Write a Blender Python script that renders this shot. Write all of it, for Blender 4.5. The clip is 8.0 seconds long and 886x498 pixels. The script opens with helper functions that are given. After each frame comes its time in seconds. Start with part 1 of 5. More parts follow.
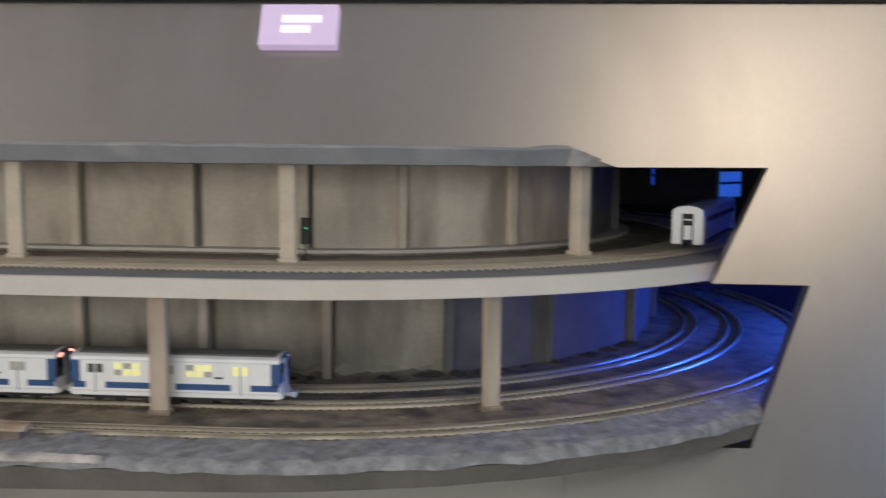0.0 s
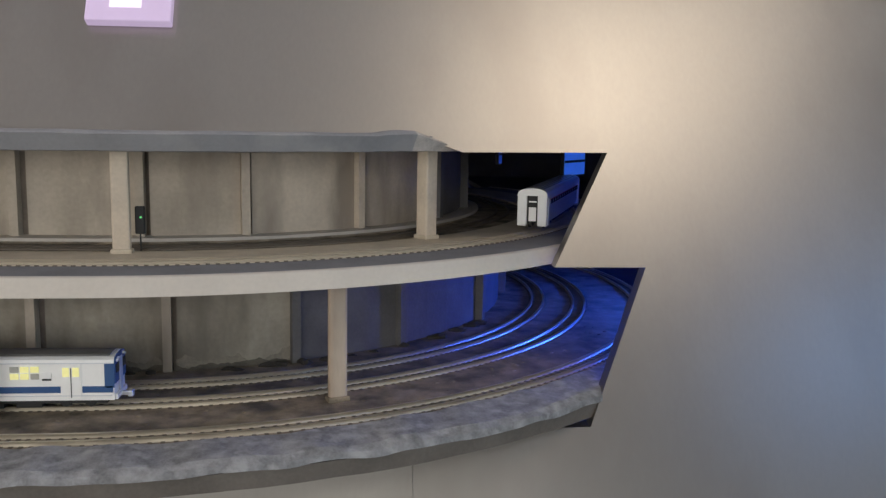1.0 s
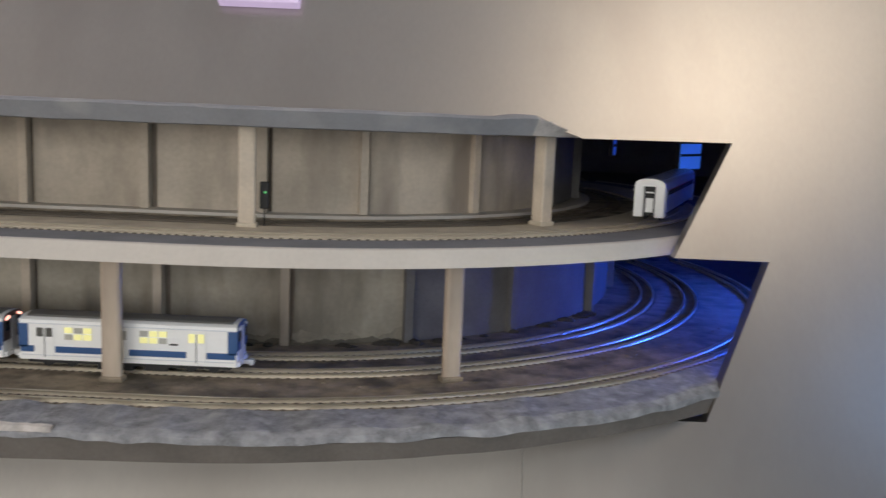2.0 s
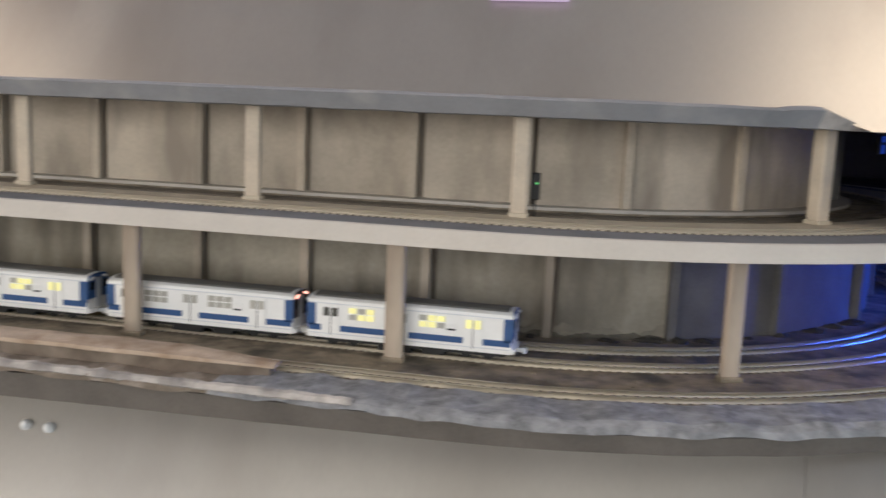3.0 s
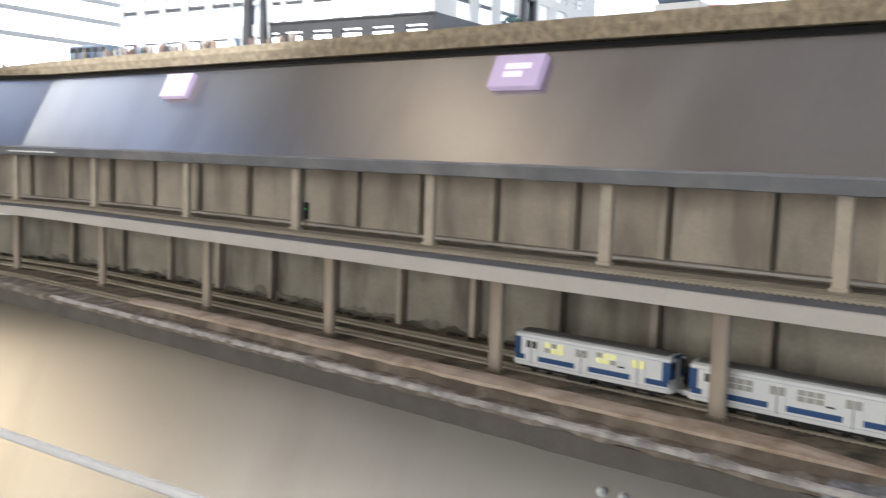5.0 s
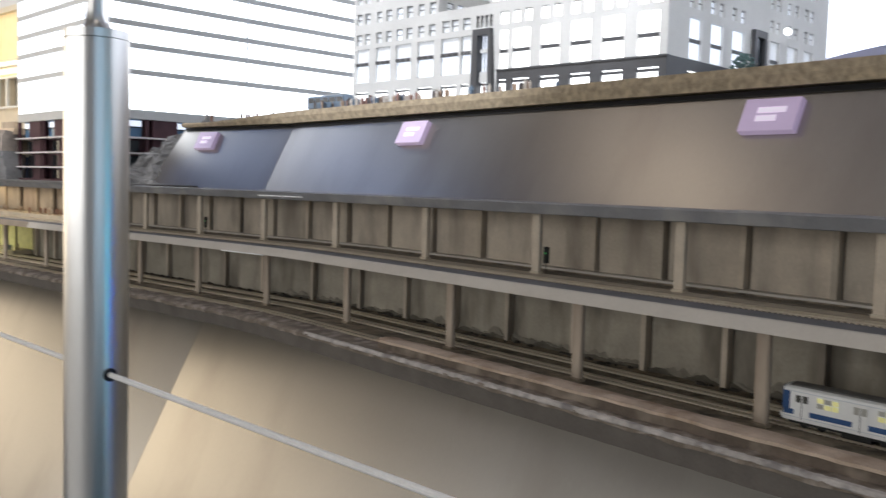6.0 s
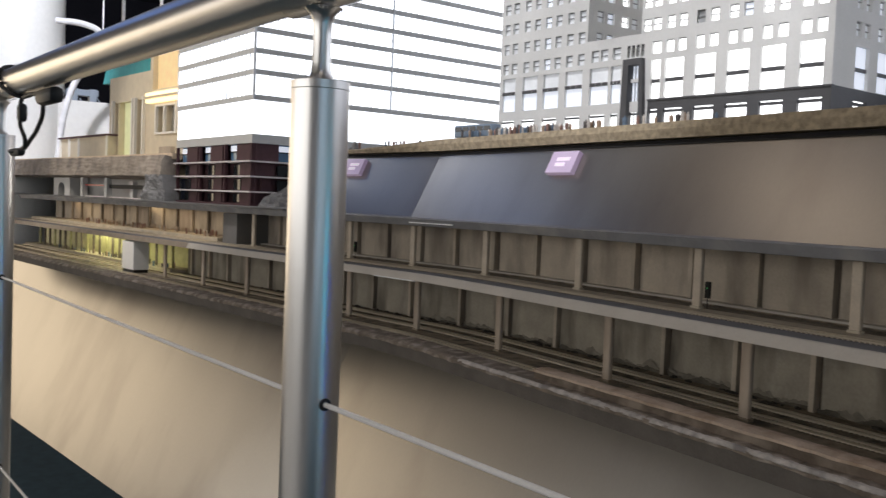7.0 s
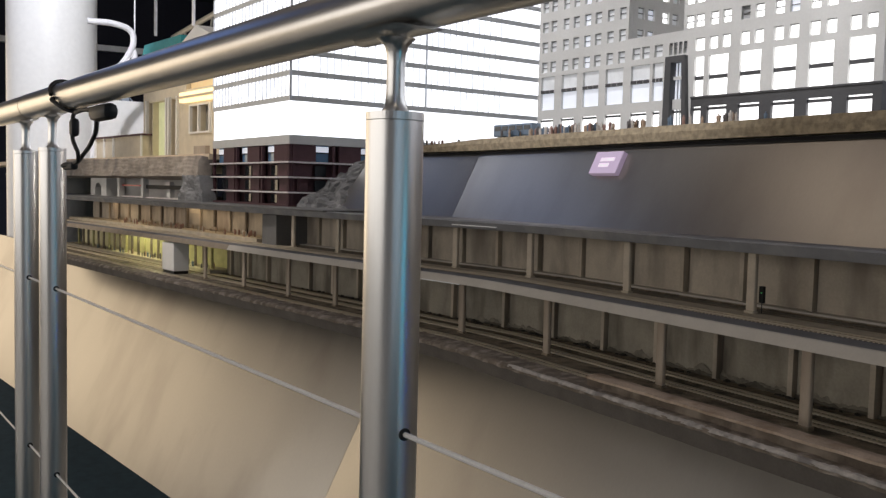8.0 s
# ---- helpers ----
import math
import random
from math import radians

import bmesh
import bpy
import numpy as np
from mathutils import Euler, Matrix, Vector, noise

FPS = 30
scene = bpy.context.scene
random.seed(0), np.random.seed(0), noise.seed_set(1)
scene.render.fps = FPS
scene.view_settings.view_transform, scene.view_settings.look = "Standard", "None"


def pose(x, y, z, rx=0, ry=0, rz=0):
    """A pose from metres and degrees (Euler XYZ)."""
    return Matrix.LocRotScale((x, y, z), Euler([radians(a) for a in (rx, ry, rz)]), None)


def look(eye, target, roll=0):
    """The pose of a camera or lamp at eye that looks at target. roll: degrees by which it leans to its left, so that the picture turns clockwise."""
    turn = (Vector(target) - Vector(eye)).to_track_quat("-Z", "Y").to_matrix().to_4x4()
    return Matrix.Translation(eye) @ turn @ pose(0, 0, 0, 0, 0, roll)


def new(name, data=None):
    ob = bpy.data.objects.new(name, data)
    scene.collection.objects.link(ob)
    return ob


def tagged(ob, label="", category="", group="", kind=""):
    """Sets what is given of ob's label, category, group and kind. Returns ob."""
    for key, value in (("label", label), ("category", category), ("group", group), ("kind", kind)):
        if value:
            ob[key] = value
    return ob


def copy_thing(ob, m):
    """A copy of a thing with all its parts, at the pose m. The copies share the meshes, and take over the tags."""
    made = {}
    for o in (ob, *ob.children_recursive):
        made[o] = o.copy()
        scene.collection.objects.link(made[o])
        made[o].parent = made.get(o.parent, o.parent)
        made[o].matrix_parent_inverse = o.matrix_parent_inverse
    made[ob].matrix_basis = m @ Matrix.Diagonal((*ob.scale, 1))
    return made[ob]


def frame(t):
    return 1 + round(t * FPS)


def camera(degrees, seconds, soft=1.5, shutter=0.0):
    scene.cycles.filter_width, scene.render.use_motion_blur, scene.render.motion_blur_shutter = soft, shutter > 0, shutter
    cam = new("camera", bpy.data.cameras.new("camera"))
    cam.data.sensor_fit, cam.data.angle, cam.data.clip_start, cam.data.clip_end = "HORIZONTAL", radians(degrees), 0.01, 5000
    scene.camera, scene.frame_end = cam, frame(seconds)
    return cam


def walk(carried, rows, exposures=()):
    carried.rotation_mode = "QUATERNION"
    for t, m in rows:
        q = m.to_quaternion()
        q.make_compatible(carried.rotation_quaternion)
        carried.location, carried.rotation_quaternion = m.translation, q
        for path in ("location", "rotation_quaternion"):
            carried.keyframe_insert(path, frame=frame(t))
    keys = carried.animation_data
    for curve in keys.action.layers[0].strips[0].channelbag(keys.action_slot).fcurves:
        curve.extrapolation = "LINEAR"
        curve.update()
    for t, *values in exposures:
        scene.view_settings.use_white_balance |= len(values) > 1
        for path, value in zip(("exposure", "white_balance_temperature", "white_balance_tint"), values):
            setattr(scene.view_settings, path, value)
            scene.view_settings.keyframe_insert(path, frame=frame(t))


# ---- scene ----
cam = camera(52.18, 8.0, soft=1.35, shutter=0.4)

# the upper deck's floor is z = 0, the hall's floor z = -0.77
walk(cam, [
    (0.0, look((0.478, -0.866, 0.109), (0.355, 1.119, -0.102), 0.66)),
    (0.5, look((0.503, -0.849, 0.139), (0.607, 1.125, -0.167), 1.20)),
    (1.0, look((0.491, -0.854, 0.131), (0.678, 1.116, -0.156), 1.01)),
    (1.2, look((0.499, -0.851, 0.127), (0.661, 1.121, -0.163), 1.67)),
    (2.3, look((0.445, -0.854, 0.112), (0.340, 1.121, -0.186), 2.31)),
    (2.5, look((0.429, -0.853, 0.109), (0.251, 1.117, -0.186), 2.46)),
    (3.0, look((0.382, -0.861, 0.098), (-0.025, 1.074, -0.201), 2.47)),
    (3.5, look((0.339, -0.873, 0.091), (-0.286, 1.005, -0.198), 2.44)),
    (4.0, look((0.314, -0.883, 0.094), (-0.542, 0.904, -0.179), 2.31)),
    (4.5, look((0.283, -0.905, 0.106), (-0.773, 0.779, -0.115), 2.58)),
    (4.7, look((0.275, -0.914, 0.112), (-0.870, 0.712, -0.099), 2.33)),
    (5.8, look((0.217, -0.996, 0.129), (-1.291, 0.310, -0.019), 1.78)),
    (6.0, look((0.209, -1.009, 0.133), (-1.344, 0.243, -0.003), 1.64)),
    (6.5, look((0.193, -1.039, 0.143), (-1.450, 0.097, 0.031), 1.47)),
    (7.0, look((0.187, -1.073, 0.148), (-1.519, -0.034, 0.049), 2.30)),
    (7.5, look((0.177, -1.100, 0.162), (-1.555, -0.105, 0.060), 2.15)),
    (8.0, look((0.165, -1.107, 0.179), (-1.568, -0.117, 0.051), 1.37)),
], exposures=[(0.0, 1.70, 6050, 9), (1.0, 1.62, 6050, 9), (2.5, 1.88, 6050, 10), (3.5, 1.96, 6150, 10), (4.2, 1.97, 6050, 9), (4.6, 1.83, 5900, 8), (5.8, 1.06, 5950, 9), (6.5, 0.60, 6050, 10), (8.0, 0.14, 6300, 11)])

# ---------------------------------------------------------------- light
FLOOR = -0.77
world = bpy.data.worlds.new("hall")
scene.world = world
world.use_nodes = True
world.node_tree.nodes["Background"].inputs[0].default_value = (0.55, 0.6, 0.75, 1)
world.node_tree.nodes["Background"].inputs[1].default_value = 0.02


def lamp(name, kind, place, power, colour, size=0.3, target=None, angle=60, blend=0.6, size_y=None):
    d = bpy.data.lights.new(name, kind)
    d.energy, d.color = power, colour
    if kind == "AREA":
        d.size = size
        if size_y:
            d.shape, d.size_y = "RECTANGLE", size_y
    else:
        d.shadow_soft_size = size
    if kind == "SPOT":
        d.spot_size, d.spot_blend = radians(angle), blend
    ob = new(name, d)
    ob.matrix_world = look(place, target if target else (place[0], place[1] + 1e-4, place[2] - 1))
    return ob


WARM, NEUTRAL, COOL = (1, 0.80, 0.60), (1, 0.92, 0.84), (0.78, 0.86, 1)
# added fill lights; the window bands built behind them are made up
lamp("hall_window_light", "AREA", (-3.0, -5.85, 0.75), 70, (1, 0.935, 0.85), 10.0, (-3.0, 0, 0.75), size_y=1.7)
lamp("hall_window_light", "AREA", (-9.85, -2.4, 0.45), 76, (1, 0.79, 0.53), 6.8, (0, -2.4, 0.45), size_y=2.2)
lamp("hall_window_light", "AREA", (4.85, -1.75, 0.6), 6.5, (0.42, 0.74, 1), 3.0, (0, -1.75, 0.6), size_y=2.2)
lamp("ceiling_strip", "AREA", (-0.3, -4.3, 2.17), 0.9, (1, 0.93, 0.74), 3.4, size_y=1.2)
lamp("ceiling_lamp", "AREA", (1.45, -1.40, 2.15), 3.3, WARM, 1.2, size_y=1.2)
lamp("ceiling_lamp", "AREA", (-2.5, -1.5, 2.15), 2.1, WARM, 0.6)
lamp("ceiling_lamp", "AREA", (-5.3, -1.5, 2.15), 3.6, (0.22, 0.42, 1), 1.4)
lamp("ceiling_lamp", "AREA", (3.1, -3.0, 2.15), 2.4, (0.25, 0.48, 1), 0.9)
lamp("spot_lamp", "SPOT", (1.30, -1.3, 2.0), 2.2, WARM, 0.16, (0.75, 0.1, 0.14), 42, 1.0)
# spots added to lift the model city and the column, no fixtures known
lamp("city_spot", "SPOT", (-1.1, -1.3, 2.05), 112, (1, 0.98, 0.97), 0.06, (-1.45, 0.35, 0.62), 34, 0.5)
lamp("city_spot", "SPOT", (-2.2, -1.8, 2.05), 70, NEUTRAL, 0.06, (-2.85, -0.1, 0.40), 32, 0.5)
lamp("city_spot", "SPOT", (0.6, -1.0, 2.05), 60, (1, 0.98, 0.97), 0.06, (-0.80, 0.80, 0.55), 26, 0.5)
lamp("city_spot", "SPOT", (-3.4, -2.0, 2.05), 90, (1, 0.88, 0.72), 0.06, (-3.9, -0.2, 0.42), 34, 0.5)
lamp("column_spot", "SPOT", (-3.7, -0.95, 2.05), 170, (1, 0.98, 1), 0.06, (-5.75, -0.38, 0.75), 46, 0.6)
lamp("tunnel_lamp", "POINT", (1.03, 0.28, -0.035), 2.3, (0.03, 0.11, 1), 0.03)
lamp("tunnel_lamp", "POINT", (1.0, 0.36, 0.085), 0.10, (0.03, 0.11, 1), 0.02)
lamp("platform_lamp", "AREA", (-3.05, -0.21, 0.092), 0.14, (1, 0.74, 0.42), 0.8, size_y=0.02)
lamp("platform_lamp", "AREA", (-3.9, -0.36, 0.092), 0.14, (1, 0.74, 0.42), 0.8, size_y=0.02)
lamp("platform_lamp", "AREA", (-3.5, -0.34, -0.022), 0.6, (1, 0.95, 0.50), 1.0, size_y=0.02)

# ---------------------------------------------------------------- materials


def material(name, colour, rough=0.6, metal=0.0, vary=0.15, scale=30, fine=400, bump=0.0, stain=None, stretch=(1, 1, 1), emit=None, power=0, coat=0.0, stain_scale=6, random_tint=0.0, streak=None):
    m = bpy.data.materials.new(name)
    m.use_nodes = True
    n, l = m.node_tree.nodes, m.node_tree.links
    b = n["Principled BSDF"]
    b.inputs["Roughness"].default_value, b.inputs["Metallic"].default_value = rough, metal
    b.inputs["Coat Weight"].default_value = coat
    co = n.new("ShaderNodeTexCoord")
    mp = n.new("ShaderNodeMapping")
    mp.inputs["Scale"].default_value = stretch
    l.new(co.outputs["Object"], mp.inputs["Vector"])
    big, small = n.new("ShaderNodeTexNoise"), n.new("ShaderNodeTexNoise")
    big.inputs["Scale"].default_value, small.inputs["Scale"].default_value = scale, fine
    big.inputs["Detail"].default_value, small.inputs["Detail"].default_value = 5, 3
    l.new(mp.outputs[0], big.inputs["Vector"])
    l.new(mp.outputs[0], small.inputs["Vector"])
    add = n.new("ShaderNodeMath")
    add.operation = "MULTIPLY_ADD"
    add.inputs[1].default_value = 0.4
    l.new(small.outputs["Fac"], add.inputs[0])
    l.new(big.outputs["Fac"], add.inputs[2])
    ramp = n.new("ShaderNodeMapRange")
    ramp.inputs[1].default_value, ramp.inputs[2].default_value = 0.4, 1.0
    ramp.inputs[3].default_value, ramp.inputs[4].default_value = 1 - vary, 1 + vary
    l.new(add.outputs[0], ramp.inputs[0])
    mul = n.new("ShaderNodeVectorMath")
    mul.operation = "SCALE"
    mul.inputs[0].default_value = colour
    l.new(ramp.outputs[0], mul.inputs["Scale"])
    out = mul.outputs[0]
    if stain:
        st = n.new("ShaderNodeTexNoise")
        st.inputs["Scale"].default_value, st.inputs["Detail"].default_value = stain_scale, 6
        if streak:
            mp2 = n.new("ShaderNodeMapping")
            mp2.inputs["Scale"].default_value = streak
            l.new(co.outputs["Object"], mp2.inputs["Vector"])
            l.new(mp2.outputs[0], st.inputs["Vector"])
        else:
            l.new(mp.outputs[0], st.inputs["Vector"])
        sr = n.new("ShaderNodeMapRange")
        sr.inputs[1].default_value, sr.inputs[2].default_value = 0.48, 0.68
        l.new(st.outputs["Fac"], sr.inputs[0])
        mix = n.new("ShaderNodeMix")
        mix.data_type = "RGBA"
        l.new(sr.outputs[0], mix.inputs["Factor"])
        l.new(out, mix.inputs[6])
        mix.inputs[7].default_value = (*stain, 1)
        out = mix.outputs[2]
    if random_tint:
        info = n.new("ShaderNodeObjectInfo")
        rr = n.new("ShaderNodeMapRange")
        rr.inputs[3].default_value, rr.inputs[4].default_value = 1 - random_tint, 1 + random_tint
        l.new(info.outputs["Random"], rr.inputs[0])
        sc = n.new("ShaderNodeVectorMath")
        sc.operation = "SCALE"
        l.new(out, sc.inputs[0])
        l.new(rr.outputs[0], sc.inputs["Scale"])
        out = sc.outputs[0]
    l.new(out, b.inputs["Base Color"])
    if bump:
        bp = n.new("ShaderNodeBump")
        bp.inputs["Strength"].default_value, bp.inputs["Distance"].default_value = bump, 0.002
        l.new(add.outputs[0], bp.inputs["Height"])
        l.new(bp.outputs[0], b.inputs["Normal"])
    if emit:
        b.inputs["Emission Color"].default_value = (*emit, 1)
        b.inputs["Emission Strength"].default_value = power
    return m


PAINT = material("satin_panel_paint", (0.41, 0.388, 0.352), 0.32, 0.90, 0.07, 3, 260, 0.03, stretch=(1, 1, 0.15), stain=(0.345, 0.320, 0.290), stain_scale=5)
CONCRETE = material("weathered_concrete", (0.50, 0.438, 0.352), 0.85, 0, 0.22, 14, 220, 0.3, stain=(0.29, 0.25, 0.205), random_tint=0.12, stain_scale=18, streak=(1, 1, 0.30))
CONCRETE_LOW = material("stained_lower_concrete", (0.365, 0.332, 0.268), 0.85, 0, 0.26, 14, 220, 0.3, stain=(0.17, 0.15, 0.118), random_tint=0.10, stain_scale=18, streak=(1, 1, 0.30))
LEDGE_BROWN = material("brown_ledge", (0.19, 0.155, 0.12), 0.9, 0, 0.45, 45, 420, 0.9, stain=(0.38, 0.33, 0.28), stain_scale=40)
# the tunnel's dimness is mixed into this concrete's colour
CONCRETE_DARK = material("shaded_tunnel_concrete", (0.13, 0.125, 0.12), 0.85, 0, 0.25, 25, 300, 0.3)
COLUMN = material("column_concrete", (0.56, 0.485, 0.385), 0.8, 0, 0.18, 30, 300, 0.25, random_tint=0.06)
EDGE = material("deck_edge_paint", (0.56, 0.52, 0.46), 0.7, 0, 0.1, 12, 250, 0.1)
EDGE_BROWN = material("brown_edge_paint", (0.30, 0.245, 0.185), 0.8, 0, 0.2, 30, 300, 0.2)
GREY = material("grey_strip", (0.19, 0.19, 0.20), 0.8, 0, 0.2, 25, 400, 0.2)
LIP = material("roof_lip_grey", (0.25, 0.25, 0.26), 0.7, 0, 0.15, 20, 300, 0.15, stain=(0.36, 0.35, 0.34), stain_scale=14)
BED = material("track_bed", (0.52, 0.46, 0.36), 0.9, 0, 0.2, 30, 500, 0.4)
BALLAST = material("dark_ballast", (0.27, 0.225, 0.165), 0.95, 0, 0.5, 60, 900, 0.9, stain=(0.085, 0.075, 0.058), stain_scale=26)
WOODCOL = material("tan_column", (0.47, 0.395, 0.31), 0.75, 0, 0.2, 26, 260, 0.25, stretch=(1, 1, 0.2), random_tint=0.08, stain=(0.33, 0.26, 0.20), stain_scale=30)
DIRT = material("black_dirt", (0.045, 0.04, 0.034), 0.95, 0, 0.4, 60, 500, 0.6)
CHIP = material("chipped_edge", (0.50, 0.462, 0.425), 0.9, 0, 0.30, 60, 420, 0.5, stain=(0.26, 0.24, 0.225), stain_scale=45)
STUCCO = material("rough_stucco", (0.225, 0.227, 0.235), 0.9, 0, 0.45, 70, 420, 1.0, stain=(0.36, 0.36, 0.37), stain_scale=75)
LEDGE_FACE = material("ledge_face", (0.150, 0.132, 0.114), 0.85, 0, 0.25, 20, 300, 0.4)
PARAPET_TOP = material("parapet_coping", (0.54, 0.43, 0.33), 0.85, 0, 0.3, 25, 400, 0.3, stain=(0.36, 0.26, 0.18), stain_scale=30)
PARAPET = material("parapet_wall", (0.14, 0.11, 0.085), 0.9, 0, 0.3, 30, 300, 0.5, stain=(0.30, 0.25, 0.2), stain_scale=20)
RAIL = material("brass_rail", (0.62, 0.56, 0.44), 0.38, 0.6, 0.15, 20, 300)
SLEEPER = material("sleeper_wood", (0.12, 0.10, 0.075), 0.9, 0, 0.3, 40, 500)
STEEL = material("brushed_steel", (0.80, 0.79, 0.77), 0.29, 1.0, 0.06, 20, 500, 0.03, stretch=(1, 1, 0.03))
CABLE = material("cable_sheath", (0.95, 0.93, 0.90), 0.35, 0.0, 0.08, 300, 900)
BLACK = material("black_rubber", (0.012, 0.012, 0.013), 0.5)
PALEFLOOR = material("pale_bounce_floor", (0.50, 0.48, 0.45), 0.5, 0, 0.12, 3, 60)
CARPET = material("teal_carpet", (0.035, 0.075, 0.095), 0.95, 0, 0.25, 30, 700, 0.4)
CEILING = material("grey_ceiling", (0.56, 0.525, 0.545), 0.8)
CHARCOAL = material("charcoal_ceiling", (0.13, 0.125, 0.115), 0.85, 0, 0.1, 3, 60)
NAVY = material("navy_hall_wall", (0.016, 0.018, 0.034), 0.8)
HALLWALL = material("hall_wall", (0.66, 0.64, 0.62), 0.8, 0, 0.1, 2, 80)
WHITE = material("white_plastic", (0.86, 0.86, 0.84), 0.35, 0, 0.04, 40, 300)
KNOB = material("gloss_white", (0.92, 0.92, 0.91), 0.14, 0, 0.03, 60, 400)
DARK_BROWN = material("dark_brown", (0.21, 0.178, 0.145), 0.9, 0, 0.3, 40, 300, 0.3)
SILVER = material("silver_car_paint", (0.68, 0.71, 0.74), 0.32, 0.25, 0.05, 30, 300)
CARWHITE = material("car_white", (0.91, 0.91, 0.89), 0.35, 0.0, 0.05, 30, 300)
BLUE = material("stripe_blue", (0.025, 0.085, 0.24), 0.4, 0, 0.06, 30, 300)
RED = material("stripe_red", (0.55, 0.05, 0.05), 0.4)
ROOFGREY = material("car_roof", (0.20, 0.195, 0.185), 0.6, 0, 0.15, 30, 300)
UNDER = material("underframe", (0.02, 0.02, 0.02), 0.7)
GLASS_DARK = material("tinted_glass", (0.03, 0.035, 0.04), 0.08)
WINDOW_LIT = material("lit_car_window", (0.70, 0.66, 0.32), 0.3, emit=(1.0, 0.92, 0.30), power=0.13)
DOOR_GLASS = material("dark_door_glass", (0.10, 0.10, 0.09), 0.2)
WINDOW_DIM = material("dim_car_window", (0.46, 0.45, 0.40), 0.3)
TAIL_END = material("near_black_car_end", (0.050, 0.034, 0.042), 0.5, 0, 0.2, 60, 400)
TAIL = material("tail_light", (0.6, 0.03, 0.03), 0.3, emit=(1, 0.42, 0.30), power=0.7)
SIGNAL_GREEN = material("signal_green", (0.05, 0.5, 0.1), 0.3, emit=(0.25, 1, 0.3), power=0.15)
# a faint glow is added to the sign's lilac and lettering colours
LILAC = material("lilac_acrylic", (0.60, 0.49, 0.64), 0.25, 0, 0.04, 10, 200, emit=(0.85, 0.62, 0.95), power=0.10)
SIGNTEXT = material("sign_lettering", (0.86, 0.76, 0.86), 0.4, emit=(1, 0.85, 1), power=0.22)
GRAVEL = material("city_kerb_stone", (0.38, 0.31, 0.215), 0.95, 0, 0.4, 90, 600, 0.8, stain=(0.52, 0.42, 0.28), stain_scale=70)
PAVING = material("city_paving", (0.33, 0.32, 0.30), 0.9, 0, 0.15, 20, 300)
STONE = material("building_stone", (0.665, 0.66, 0.645), 0.8, 0, 0.10, 8, 200)
STONE_DARK = material("granite_base", (0.07, 0.07, 0.075), 0.5, 0, 0.15, 30, 300)
LIT = material("backlit_window", (0.9, 0.9, 0.9), 0.3, emit=(1, 0.98, 0.95), power=1.6)
LIT_DIM = material("dimly_lit_window", (0.7, 0.71, 0.72), 0.3, emit=(0.92, 0.95, 1), power=0.16)
LIT_COOL = material("cool_window", (0.7, 0.72, 0.75), 0.3, emit=(0.86, 0.90, 1), power=0.45)
SASH_SHADE = material("sash_and_shade_grey", (0.20, 0.20, 0.20), 0.5)
UNLIT = material("unlit_window", (0.42, 0.43, 0.44), 0.25, 0, 0.1)
TOWER = material("lit_glass_floor", (0.9, 0.9, 0.92), 0.25, emit=(0.96, 0.97, 1), power=1.5)
MULLION = material("pale_mullion", (0.72, 0.75, 0.79), 0.5)
SPANDREL = material("spandrel_grey", (0.58, 0.585, 0.575), 0.5, 0, 0.06)
BROWN = material("brown_brick", (0.080, 0.034, 0.042), 0.7, 0, 0.2, 40, 300)
BALCONY = material("balcony_white", (0.76, 0.71, 0.70), 0.6)
ROCK_BROWN = material("brown_rock", (0.36, 0.31, 0.262), 0.95, 0, 0.35, 18, 120, 0.6, stain=(0.20, 0.18, 0.165), stain_scale=12)
SAND = material("sandy_ground", (0.66, 0.54, 0.40), 0.95, 0, 0.2, 40, 300, 0.4)
TERRACE = material("terrace_grey", (0.17, 0.165, 0.16), 0.9, 0, 0.2, 10, 200, 0.3)
ROCK = material("painted_rock", (0.23, 0.23, 0.235), 0.95, 0, 0.4, 18, 120, 0.8)
CREAM = material("cream_facade", (0.68, 0.60, 0.45), 0.7, 0, 0.08)
GLOW = material("warm_lit_niche", (0.8, 0.65, 0.4), 0.6, emit=(1, 0.78, 0.42), power=1.1)
TEAL = material("teal_roof", (0.05, 0.40, 0.42), 0.6)
FIGURE = [material("figure_" + k, c, 0.8) for k, c in (("dark", (0.11, 0.10, 0.10)), ("blue", (0.14, 0.20, 0.28)), ("tan", (0.42, 0.31, 0.23)), ("pale", (0.62, 0.58, 0.54)), ("red", (0.30, 0.18, 0.15)))]
BACKDROP = material("pale_backdrop", (0.85, 0.86, 0.9), 0.9, emit=(0.92, 0.95, 1), power=0.9)
HILLS = material("lavender_hills", (0.50, 0.50, 0.66), 0.9, 0, 0.1, 4, 60)
GREENWALL = material("station_tile", (0.50, 0.48, 0.24), 0.5, 0, 0.2, 40, 200)

# ---------------------------------------------------------------- mesh tools


def link(name, bm, mat, parent=None, label="", smooth=False):
    me = bpy.data.meshes.new(name)
    bmesh.ops.recalc_face_normals(bm, faces=bm.faces)
    if smooth:
        for e in bm.edges:
            e.smooth = len(e.link_faces) == 2 and e.calc_face_angle(0) < 0.7
    bm.to_mesh(me)
    bm.free()
    me.materials.append(mat)
    if smooth:
        for p in me.polygons:
            p.use_smooth = True
    ob = new(name, me)
    if parent:
        ob.parent = parent
        ob.matrix_parent_inverse = parent.matrix_world.inverted()
    if label:
        ob["label"] = label
    return ob


part = link


def thing(name, place, label, category, group="", kind=""):
    ob = new(name)
    ob.location = place
    ob.empty_display_size = 0.05
    bpy.context.view_layer.update()
    return tagged(ob, label, category, group, kind)


